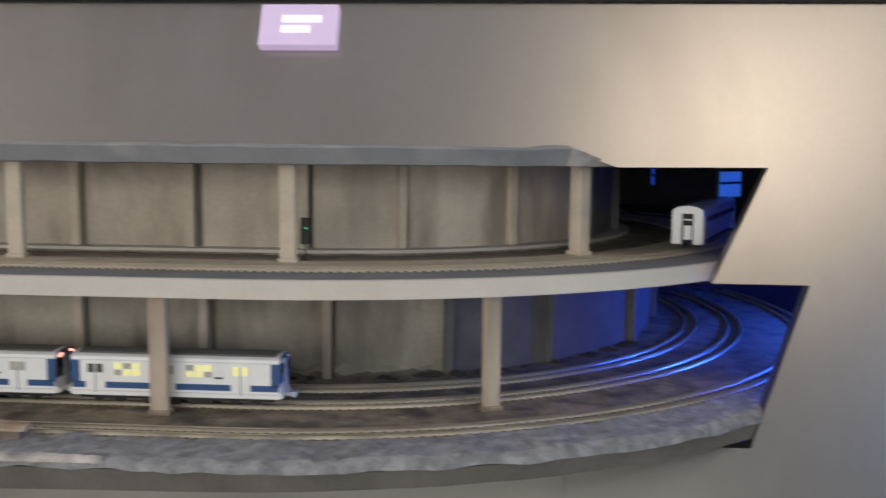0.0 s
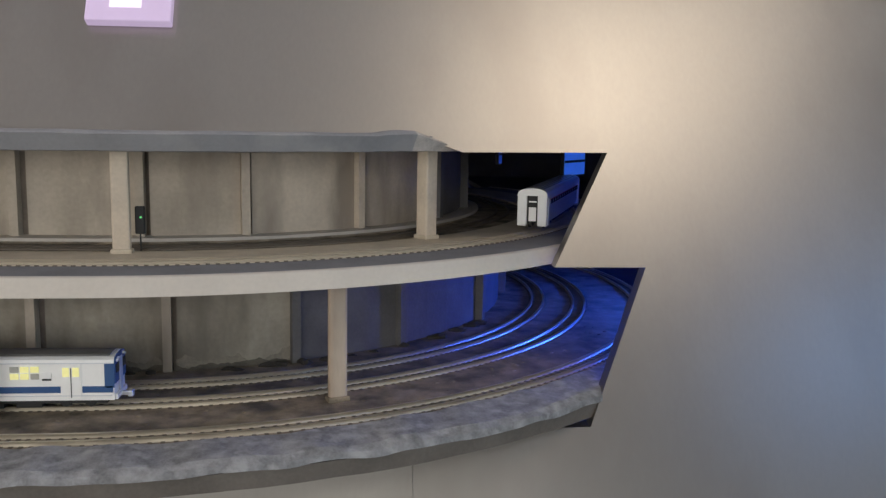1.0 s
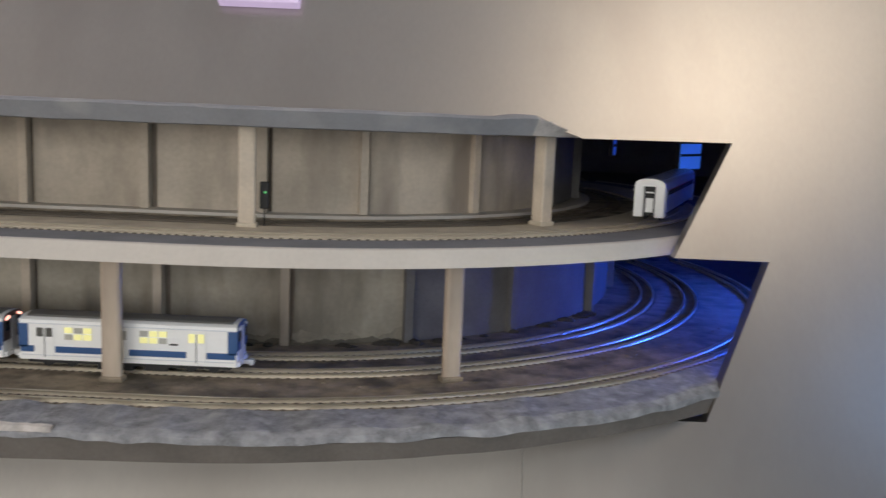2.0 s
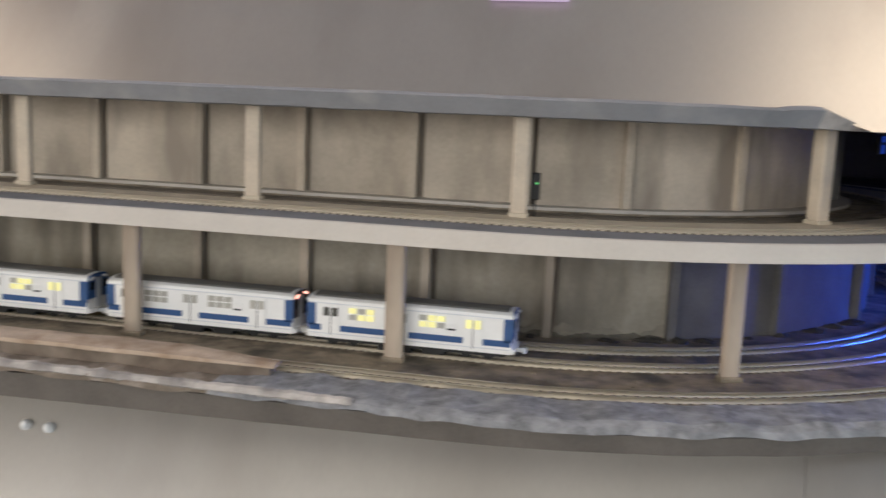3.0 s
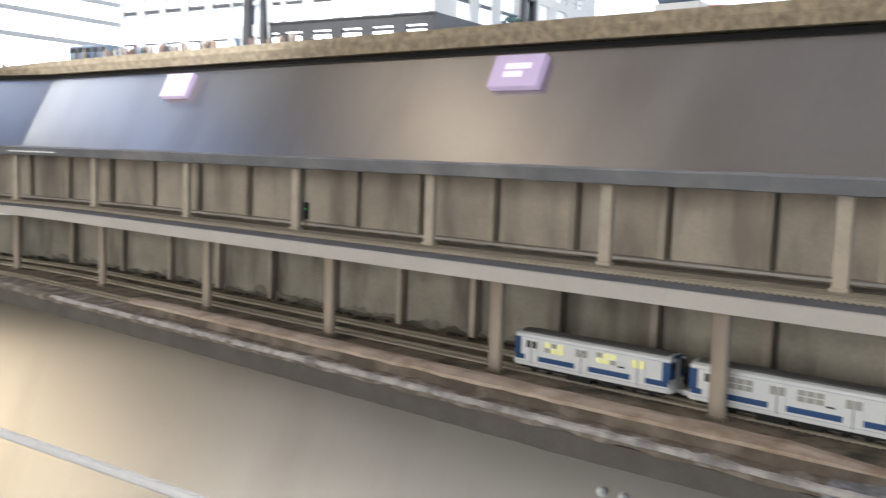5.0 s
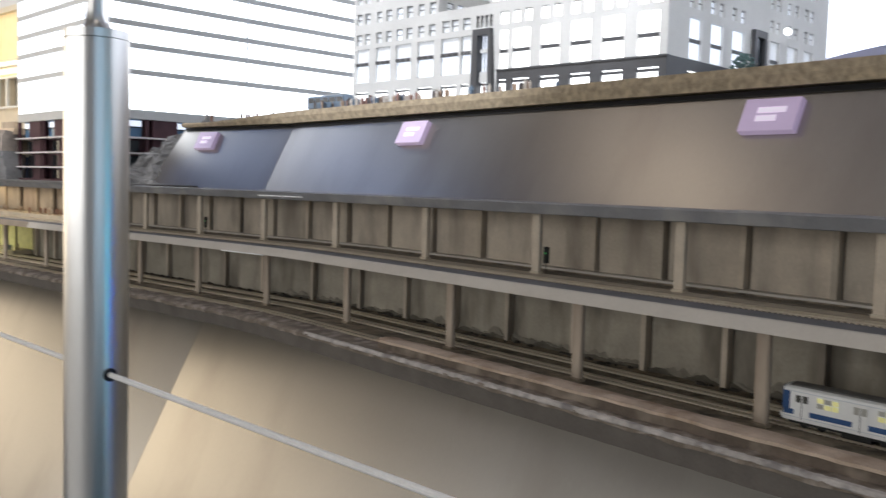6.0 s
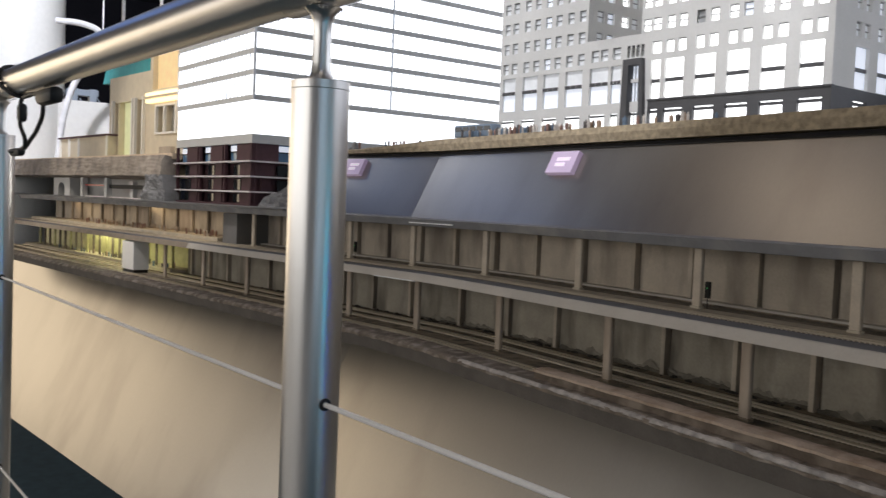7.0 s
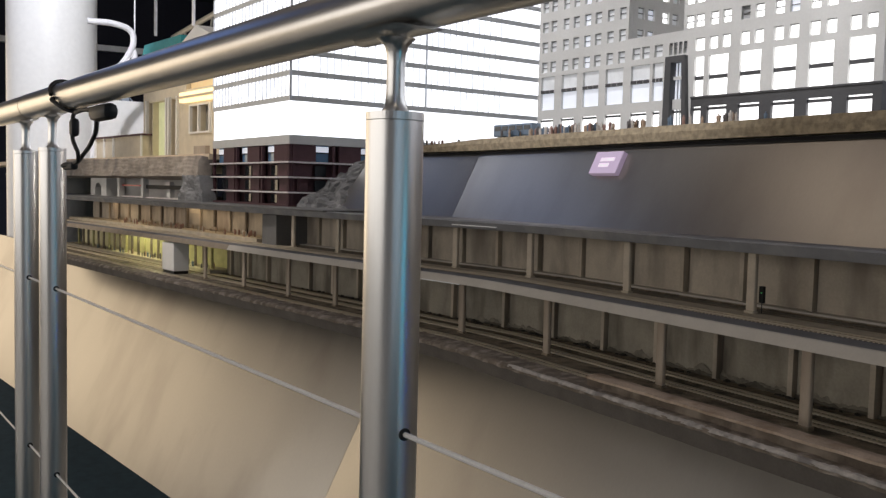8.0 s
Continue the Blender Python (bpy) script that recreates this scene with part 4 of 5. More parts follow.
def rail_post(u):
    p = rail_at(u)
    base = thing("rail_post", p + Vector((0, 0, FLOOR)), "round brushed steel post under the handrail", "railing post", "posts of the railing")
    bm = bmesh.new()
    tube(bm, p + Vector((0, 0, FLOOR)), p + Vector((0, 0, 0.2320)), 0.0226, 48)
    part("tube", bm, STEEL, base, smooth=True)
    bm = bmesh.new()
    tube(bm, p + Vector((0, 0, 0.2325)), p + Vector((0, 0, 0.2385)), 0.0229, 48)
    part("cap", bm, STEEL, base)
    bm = bmesh.new()
    lathe(bm, p, ((0.2385, 0.0125), (0.2415, 0.0098), (0.2460, 0.0082), (0.2530, 0.0074), (0.2750, 0.0071), (0.2840, 0.0076), (0.2895, 0.0092), (0.2930, 0.0120), (0.2955, 0.0150)))
    part("pin", bm, STEEL, base, "thin polished pin", smooth=True)
    bm = bmesh.new()
    ca = math.atan2(RAIL_DIR.y, RAIL_DIR.x)
    # saddle curved under the tube
    n = 9
    rows_ = []
    for i in range(13):
        u = -0.052 + 0.104 * i / 12
        wid = 0.78 * max(0.02, 1 - abs(u / 0.053) ** 3.5) ** 0.5
        row = []
        for j in range(n):
            a = -math.pi / 2 + (j - (n - 1) / 2) / ((n - 1) / 2) * wid
            for r in (0.0240, 0.0272):
                row.append(bm.verts.new(p + RAIL_DIR * u + Vector((-RAIL_DIR.y, RAIL_DIR.x, 0)) * (r * math.cos(a)) + Vector((0, 0, 0.3220 + r * math.sin(a)))))
        rows_.append(row)
    for a, b in zip(rows_, rows_[1:]):
        for j in range(n - 1):
            for k in (0, 1):
                bm.faces.new((a[2 * j + k], a[2 * j + 2 + k], b[2 * j + 2 + k], b[2 * j + k]))
    part("saddle", bm, STEEL, base, smooth=True)
    for z in (-0.010, -0.345):
        bm = bmesh.new()
        tube(bm, p + Vector((0, 0, z)) - RAIL_DIR * 0.0234, p + Vector((0, 0, z)) + RAIL_DIR * 0.0234, 0.0050, 16)
        part("cable_grommet", bm, BLACK, base, "black cable grommet")
    bm = bmesh.new()
    tube(bm, p + Vector((0, 0, FLOOR)), p + Vector((0, 0, FLOOR + 0.012)), 0.05, 32)
    part("base_plate", bm, STEEL, base)


for u in (-1.24, 0.0, 1.115, 1.335, 2.5):
    rail_post(u)
for z in (-0.010, -0.345):
    bm = bmesh.new()
    tube(bm, rail_at(-1.28) + Vector((0, 0, z)), rail_at(3.8) + Vector((0, 0, z)), 0.0021, 10)
    whole("railing_cable", bm, CABLE, "thin steel cable strung through the railing posts", "cable", "railing cables")

# black cord tied round the rail
cd = bpy.data.curves.new("cord", "CURVE")
cd.dimensions, cd.bevel_depth, cd.bevel_resolution = "3D", 0.0034, 4
c0 = rail_at(1.005) + Vector((0, 0, 0.3220))
side = Vector((-RAIL_DIR.y, RAIL_DIR.x, 0))
pts = []
for i in range(15):
    a = 2 * math.pi * i / 14 * 0.96
    pts.append(c0 + side * (0.0272 * math.cos(a)) + Vector((0, 0, 0.0272 * math.sin(a))) + RAIL_DIR * (0.035 * math.sin(a)))
for u, ds, z in ((0.970, 0.0, 0.295), (0.966, 0.002, 0.284), (0.960, 0.004, 0.250), (0.946, 0.004, 0.238), (0.930, 0.003, 0.222), (0.965, 0.0, 0.210), (1.015, 0.0, 0.205), (0.985, -0.004, 0.2075), (0.925, -0.004, 0.224), (0.877, -0.004, 0.243), (0.843, -0.002, 0.268), (0.842, 0, 0.284), (0.880, 0.002, 0.292), (0.940, 0.004, 0.291)):
    pts.append(rail_at(u) + side * ds + Vector((0, 0, z)))
sp = cd.splines.new("BEZIER")
sp.bezier_points.add(len(pts) - 1)
for b, p in zip(sp.bezier_points, pts):
    b.co = p
    b.handle_left_type = b.handle_right_type = "AUTO"
cd.materials.append(BLACK)
cord = thing("tied_cord", c0, "black cord with a plug looped round the handrail", "cord")
co = new("loop", cd)
co.parent = cord
co.matrix_parent_inverse = cord.matrix_world.inverted()
bm = bmesh.new()
box(bm, rail_at(0.800) + Vector((0, 0, 0.2835)), (0.085, 0.024, 0.024), Matrix.Rotation(math.atan2(RAIL_DIR.y, RAIL_DIR.x), 3, "Z"), bevel=0.009)
part("plug", bm, BLACK, cord, smooth=True)
bm = bmesh.new()
box(bm, rail_at(0.966) + Vector((0, 0, 0.268)), (0.026, 0.014, 0.030), bevel=0.006)
part("toggle", bm, BLACK, cord, smooth=True)
bm = bmesh.new()
box(bm, rail_at(0.995) + Vector((0, 0, 0.2055)), (0.062, 0.013, 0.013), Matrix.Rotation(math.atan2(RAIL_DIR.y, RAIL_DIR.x), 3, "Z"), bevel=0.005)
part("connector", bm, BLACK, cord, smooth=True)

# ---------------------------------------------------------------- the model city


def facade(parent, origin, u_dir, out, width, z0, z1, rows, wall_mat, depth=0.014, name="wall"):
    """A front of thickness depth, with an opening through it for each (u0, u1) of each row (z0, z1, openings, pane)."""
    o, u, n = Vector((*origin, 0)), Vector((*u_dir, 0)), Vector((*out, 0))
    rot = Matrix((u, n, Vector((0, 0, 1)))).transposed()
    bm = bmesh.new()

    def block(b, a0, a1, b0, b1, d0=0.0, d1=None):
        d1 = depth if d1 is None else d1
        if a1 - a0 > 1e-4 and b1 - b0 > 1e-4:
            box(b, o + u * ((a0 + a1) / 2) - n * ((d0 + d1) / 2) + Vector((0, 0, (b0 + b1) / 2)), (a1 - a0, d1 - d0, b1 - b0), rot)

    z = z0
    for r0, r1, holes, pane, bars in sorted(rows, key=lambda r: r[0]):
        block(bm, 0, width, z, r0)
        last = 0
        for a0, a1 in sorted(holes):
            block(bm, last, a0, r0, r1)
            last = a1
        block(bm, last, width, r0, r1)
        z = r1
    block(bm, 0, width, z, z1)
    front = part(name, bm, wall_mat, parent)
    for r0, r1, holes, pane, bars in rows:
        for k, (a0, a1) in enumerate(holes):
            p = pane[k % len(pane)] if isinstance(pane, list) else pane
            b2 = bmesh.new()
            block(b2, a0, a1, r0, r1, depth * 0.55, depth * 0.8)
            w = part("window", b2, p, front)
            # a bar at 0.97 paints the shade under the window head
            if bars:
                b2 = bmesh.new()
                for f in bars:
                    f, half = f if isinstance(f, tuple) else (f, 0.0009)
                    zz = r0 + (r1 - r0) * f
                    block(b2, a0, a1, zz - half, zz + half, depth * 0.30, depth * 0.55)
                part("window_bar", b2, STONE_DARK if isinstance(bars[0], tuple) else SASH_SHADE, front)
    return front


AMBER = material("amber_panel", (0.75, 0.56, 0.30), 0.6, emit=(1, 0.74, 0.36), power=0.28)
GREENLIT = material("green_lit_niche", (0.6, 0.6, 0.35), 0.6, emit=(0.85, 0.9, 0.5), power=0.25)

# the stone building: its corner near the kerb, the front running along the street
C0 = (-0.889, 0.410)
UF = Vector((-0.99357, -0.11329))
NF = Vector((UF.y, -UF.x))
if NF.y > 0:
    NF = -NF
u3, n3 = Vector((*UF, 0)), Vector((*NF, 0))
stone = thing("stone_building", (*C0, 0.316), "pale stone model office building with bright backlit windows", "building")
PITCH, TOP = 0.0520, 0.98


def street_spot(u, back=0.0):
    return (C0[0] + UF.x * u - NF.x * back, C0[1] + UF.y * u - NF.y * back)


def pairs_of(bays):
    """Two small windows over each wide one."""
    return [q for a, b in bays for q in ((a - 0.0035, a + 0.0180), (b - 0.0215, b))]


main_bays = [(0.018, 0.068), (0.0985, 0.1510), (0.1780, 0.2300), (0.2580, 0.3095), (0.3380, 0.3880)]
slit = (0.4005, 0.4260)
main_rows = [(0.4000, 0.4855, main_bays + [slit], LIT, [(0.46, 0.0042)])]
lit_mix = [LIT, LIT, LIT, LIT, LIT_COOL, LIT, LIT, UNLIT, LIT, LIT]
main_rows += [(0.4990, 0.5265, pairs_of(main_bays) + [slit], LIT, [0.97])]
main_rows += [(0.5510 + PITCH * k, 0.5785 + PITCH * k, pairs_of(main_bays) + [(0.4040, 0.4270), (0.4320, 0.4540)], lit_mix, [0.5, 0.97]) for k in range(8)]
facade(stone, C0, UF, NF, 0.4590, 0.5480, TOP, main_rows[2:], STONE, name="upper_wall")
facade(stone, C0, UF, NF, 0.4315, 0.3985, 0.5479, main_rows[:2], STONE, name="front_wall")
facade(stone, C0, UF, NF, 0.4315, 0.316, 0.3984, [(0.317, 0.3775, main_bays + [(0.4045, 0.4280)], LIT, [(0.90, 0.0030)])], STONE_DARK, name="granite_base")
bm = bmesh.new()
prism(bm, [(-0.002, 0.3955), (0.4315, 0.3955), (0.4315, 0.3990), (-0.002, 0.3990)], lambda p: Vector((*street_spot(p[0], -0.0030), p[1])), lambda p: Vector((*street_spot(p[0], 0.006), p[1])))
part("string_course", bm, STONE_DARK, stone, "dark granite string course")
# the low entrance block with its tall dark portal and four arched lights
LOW0, LOW1 = 0.4316, 0.6220
wing_bays = [(0.5520, 0.6100), (0.6340, 0.6910), (0.7140, 0.7690), (0.7900, 0.8450), (0.8720, 0.9225)]


def shifted(spans, d):
    return [(a - d, b - d) for a, b in spans]


low_wide = shifted([(0.5130, 0.5440), wing_bays[0]], LOW0)
low_rows = [(0.317, 0.3735, shifted([(0.5200, 0.5420), (0.5590, 0.6090)], LOW0) + [(0.0150, 0.0520)], LIT, [(0.92, 0.0025)]),
            (0.3970, 0.4400, low_wide + [(0.0170, 0.0515)], [LIT_COOL, LIT_COOL, LIT_COOL], None),
            (0.4478, 0.4830, low_wide + [(0.0195, 0.0510)], [LIT_DIM, LIT_DIM, LIT_COOL], None),
            (0.4970, 0.5240, shifted([(0.5163, 0.5400), (0.5550, 0.5775), (0.5840, 0.6070)], LOW0) + [(0.0160 + 0.0135 * k, 0.0255 + 0.0135 * k) for k in range(4)], [LIT_DIM, LIT_DIM, LIT_DIM, UNLIT, UNLIT, UNLIT, UNLIT], [0.5, 0.97])]
facade(stone, street_spot(LOW0), UF, NF, LOW1 - LOW0, 0.316, 0.5475, low_rows, STONE, name="entrance_block")
for k in range(4):
    bm = bmesh.new()
    c = Vector((*street_spot(LOW0 + 0.02075 + 0.0135 * k, 0.001), 0.5238))
    tube(bm, c, c - n3 * 0.006, 0.0048, 18)
    part("arch_head", bm, STONE_DARK, stone, "small dark arched window head")
o = Vector((*street_spot(LOW0), 0))
bm = bmesh.new()
prism(bm, [(0.0020, 0.316), (0.0150, 0.316), (0.0195, 0.478), (0.0505, 0.478), (0.0520, 0.316), (0.0700, 0.316), (0.0665, 0.4918), (0.0130, 0.4918)], lambda p: o + u3 * p[0] + n3 * 0.012 + Vector((0, 0, p[1])), lambda p: o + u3 * p[0] - n3 * 0.008 + Vector((0, 0, p[1])))
part("portal", bm, STONE_DARK, stone, "tall dark granite portal frame")
for a in (0.0325, 0.0410):
    bm = bmesh.new()
    prism(bm, [(a, 0.316), (a + 0.0012, 0.316), (a + 0.0012, 0.478), (a, 0.478)], lambda p: o + u3 * p[0] - n3 * 0.003 + Vector((0, 0, p[1])), lambda p: o + u3 * p[0] - n3 * 0.007 + Vector((0, 0, p[1])))
    part("portal_mullion", bm, UNLIT, stone)
bm = bmesh.new()
prism(bm, [(LOW0, 0.0), (LOW1, 0.0), (LOW1, 0.36), (LOW0, 0.36)], lambda p: Vector((*street_spot(p[0], p[1] + 0.0145), 0.5400)), lambda p: Vector((*street_spot(p[0], p[1] + 0.0145), 0.5450)))
part("court_roof", bm, STONE, stone, "flat roof of the entrance court")
# the quieter wing and its return wall on the court
WING, WING1 = LOW1 + 0.0001, 0.9340
wide = shifted(wing_bays[1:], WING)
wing_rows = [(0.317, 0.3735, shifted([(0.6390, 0.6900), (0.7180, 0.7700), (0.7980, 0.8460), (0.8740, 0.9245)], WING), LIT, [(0.92, 0.0025)]),
             (0.3970, 0.4400, wide, LIT_COOL, None), (0.4478, 0.4830, wide, LIT_DIM, None)]
wing_rows += [(0.4940 + PITCH * k, 0.5215 + PITCH * k, pairs_of(wide), [LIT_DIM, LIT_DIM, LIT_DIM, LIT_COOL, LIT_DIM], [0.5, 0.97]) for k in range(9)]
facade(stone, street_spot(WING), UF, NF, WING1 - WING, 0.316, TOP, wing_rows, STONE, name="wing")
for a, b in [(0.5130, 0.5440)] + wing_bays:
    for i in range(3):
        bm = bmesh.new()
        w = (b - a) / 3
        prism(bm, [(a + w * i + 0.0012, 0.4400), (a + w * (i + 1) - 0.0012, 0.4400), (a + w * (i + 1) - 0.0012, 0.4478), (a + w * i + 0.0012, 0.4478)], lambda p: Vector((*street_spot(p[0], -0.0015), p[1])), lambda p: Vector((*street_spot(p[0], 0.004), p[1])))
        part("spandrel_panel", bm, STONE_DARK, stone, "dark spandrel panel")
sd = Vector((-NF.x, -NF.y))
court = [(0.5490 + PITCH * k, 0.5760 + PITCH * k, [(0.016 + 0.088 * j + d, 0.040 + 0.088 * j + d) for j in range(4) for d in (0.0, 0.036)], [LIT_DIM, LIT_COOL, LIT], [0.5, 0.97]) for k in range(8)]
facade(stone, street_spot(WING - 0.0002, 0.0145), sd, (-UF.x, -UF.y), 0.36, 0.5452, TOP, court, STONE, name="court_wall")
# the side round the corner
side_wide = [(0.079, 0.130), (0.164, 0.2175), (0.254, 0.311), (0.432, 0.480), (0.518, 0.5735), (0.610, 0.660)]
side_rows = [(0.4000, 0.4810, side_wide, [LIT_COOL, LIT_COOL, LIT_COOL, LIT_DIM, LIT_DIM, LIT_DIM], [(0.46, 0.0036)])]
side_rows += [(0.4990 + PITCH * k, 0.5265 + PITCH * k, pairs_of(side_wide), [LIT_DIM, LIT_DIM, LIT_COOL], [0.5, 0.97]) for k in range(9)]
facade(stone, street_spot(-0.0002, 0.001), sd, (-UF.x, -UF.y), 0.74, 0.3985, TOP, side_rows, STONE, name="side_wall")
facade(stone, street_spot(-0.0002, 0.001), sd, (-UF.x, -UF.y), 0.74, 0.316, 0.3984, [(0.317, 0.3775, side_wide, LIT, [(0.90, 0.0030)])], STONE_DARK, name="side_base")
bm = bmesh.new()
prism(bm, [(0.336, 0.316), (0.350, 0.316), (0.352, 0.478), (0.388, 0.478), (0.390, 0.316), (0.404, 0.316), (0.399, 0.493), (0.341, 0.493)], lambda p: Vector((*street_spot(-0.010, p[0]), p[1])), lambda p: Vector((*street_spot(0.0, p[0]), p[1])))
part("side_portal", bm, STONE_DARK, stone, "tall dark granite side portal")
bm = bmesh.new()
prism(bm, [(0.351, 0.316), (0.389, 0.316), (0.387, 0.477), (0.353, 0.477)], lambda p: Vector((*street_spot(-0.0025, p[0]), p[1])), lambda p: Vector((*street_spot(-0.0005, p[0]), p[1])))
part("side_door", bm, GLASS_DARK, stone, "dark glazed doorway")
for u0, u1, b0, b1 in ((0.0, 0.4590, 0.0, 0.74), (WING, WING1, 0.0, 0.74), (0.4591, WING - 0.0001, 0.36, 0.74)):
    bm = bmesh.new()
    prism(bm, [(u0, b0), (u1, b0), (u1, b1), (u0, b1)], lambda p: Vector((*street_spot(*p), TOP)), lambda p: Vector((*street_spot(*p), TOP + 0.01)))
    part("roof", bm, STONE, stone)
bm = bmesh.new()
prism(bm, [(0.4591, 0.365), (WING, 0.365), (WING, 0.38), (0.4591, 0.38)], lambda p: Vector((*street_spot(*p), 0.5452)), lambda p: Vector((*street_spot(*p), TOP)))
part("court_back", bm, STONE, stone)
bm = bmesh.new()
prism(bm, [(0.4589, 0.0150), (0.4591, 0.0150), (0.4591, 0.36), (0.4589, 0.36)], lambda p: Vector((*street_spot(p[0] - 0.012 * (p[0] < 0.459), p[1]), 0.5452)), lambda p: Vector((*street_spot(p[0] - 0.012 * (p[0] < 0.459), p[1]), TOP)))
part("court_side", bm, STONE, stone)

# the glass tower over its brown podium; the nearest edge is at TC
TC = Vector((-2.564, -0.114, 0))
TR, TL = Vector((-0.0966, 0.9953, 0)), Vector((-0.9953, -0.0966, 0))
LR, LL = 1.30, 0.652
tower = thing("glass_tower", TC + Vector((0, 0, 0.3165)), "white lit glass model tower with grey floor bands", "building")


def tower_box(name, z0, z1, inset, mat, parent, label=""):
    bm = bmesh.new()
    q = [(inset, inset), (LR - inset, inset), (LR - inset, LL - inset), (inset, LL - inset)]
    prism(bm, q, lambda p: TC + TR * p[0] + TL * p[1] + Vector((0, 0, z0)), lambda p: TC + TR * p[0] + TL * p[1] + Vector((0, 0, z1)))
    return part(name, bm, mat, parent, label)


tower_box("base_band", 0.3165, 0.3450, 0.0, SPANDREL, tower, "grey base band")
tower_box("glazed_floor", 0.3450, 0.4515, 0.003, TOWER, tower, "glowing white glass storey")
levels = [0.4515, 0.5310] + [0.5970 + 0.0657 * k for k in range(8)]
for z, z_next in zip(levels, levels[1:]):
    tower_box("floor_band", z, z + 0.0165, 0.0, SPANDREL, tower, "grey floor band")
    f = tower_box("glazed_floor", z + 0.0165, z_next, 0.004, TOWER, tower, "glowing white glass storey")
    for d, e, length, gap in ((TR, TL, 0.86, 0.0254), (TL, TR, LL, 0.0296)):
        bm = bmesh.new()
        rot = Matrix.Rotation(math.atan2(d.y, d.x), 3, "Z")
        for i in range(1, int(length / gap) + 1):
            wide_bar = 0.0016 if d is TR else 0.0042
            box(bm, TC + d * (gap * i + 0.004) + e * 0.0022 + Vector((0, 0, (z + 0.0165 + z_next) / 2)), (wide_bar, 0.0040, z_next - z - 0.0165), rot)
        part("mullions", bm, MULLION, f, "thin grey mullions")["kind"] = "stuff"
tower_box("roof", levels[-1], levels[-1] + 0.012, 0.0, SPANDREL, tower)
for d, e, at, wd in ((TR, TL, 0.515, 0.003), (TR, TL, 0.002, 0.007)):
    bm = bmesh.new()
    box(bm, TC + d * at + e * 0.0005 + Vector((0, 0, (0.4515 + levels[-1]) / 2)), (wd, 0.006, levels[-1] - 0.4515), Matrix.Rotation(math.atan2(d.y, d.x), 3, "Z"))
    part("wall_joint", bm, MULLION, tower, "thin grey upright joint")

brown = thing("brown_building", TC + Vector((0, 0, 0.118)), "dark brown-red model building with white balcony bands", "building")
B0, B1 = 0.118, 0.3160


def brown_box(name, z0, z1, grow, mat, label="", length=0.50):
    bm = bmesh.new()
    q = [(-grow, -grow), (length, -grow), (length, LL + grow), (-grow, LL + grow)]
    prism(bm, q, lambda p: TC + TR * p[0] + TL * p[1] + Vector((0, 0, z0)), lambda p: TC + TR * p[0] + TL * p[1] + Vector((0, 0, z1)))
    return part(name, bm, mat, brown, label)


def brown_piece(name, d, e, a, b, inset, deep, z0, z1, mat, parent=None, label=""):
    bm = bmesh.new()
    box(bm, TC + d * ((a + b) / 2) + e * (inset + deep / 2) + Vector((0, 0, (z0 + z1) / 2)), (b - a, deep, z1 - z0), Matrix.Rotation(math.atan2(d.y, d.x), 3, "Z"), bevel=0)
    return part(name, bm, mat, parent or brown, label)


brown_box("core", B0, B1, -0.034, BROWN)
for z in (0.1600, 0.2085, 0.2565):
    brown_box("balcony", z, z + 0.0048, 0.008, BALCONY, "white balcony slab")
brown_box("plinth", B0, B0 + 0.006, 0.004, BROWN)
TALL_BLUE = material("blue_window_glass", (0.10, 0.20, 0.33), 0.12, 0, 0.1)
for d, e, length, bays in ((TL, TR, LL, 3), (TR, TL, 0.50, 3)):
    w = length / bays
    for i in range(bays + 1):
        for off in (-0.010, 0.012):
            a = min(max(w * i + off, 0.0), length - 0.007)
            brown_piece("pier", d, e, a, a + 0.007, 0.0, 0.010, B0, B1, BROWN)
    for i in range(bays):
        for k, (z0, z1) in enumerate(((0.124, 0.1600), (0.1648, 0.2085), (0.2133, 0.2565), (0.2613, 0.3160))):
            a = w * i
            if k == 3:
                brown_piece("wall_panel", d, e, a + 0.020, a + w * 0.58, 0.006, 0.02, z0, z1, BROWN)
                pane = brown_piece("window", d, e, a + w * 0.60, a + w * 0.88, 0.016, 0.004, z0, z1, TALL_BLUE, label="bluish window pane")
                brown_piece("blind", d, e, a + w * 0.60, a + w * 0.88, 0.0145, 0.0012, z1 - 0.022, z1 - 0.004, LIT_COOL, pane, "pale lowered blind")
                brown_piece("transom", d, e, a + w * 0.60, a + w * 0.88, 0.0120, 0.004, z1 - 0.026, z1 - 0.0225, UNDER, pane)
            else:
                brown_piece("wall_panel", d, e, a + 0.022 + 0.02 * (k == 1), a + w * (0.44 if (i + k) % 2 else 0.52), 0.012, 0.018, z0, z1, BROWN)
                brown_piece("window", d, e, a + w * 0.62, a + w * 0.86, 0.024, 0.004, z0 + 0.003, z1 - 0.006, GLASS_DARK)

# rock slopes beside the podium


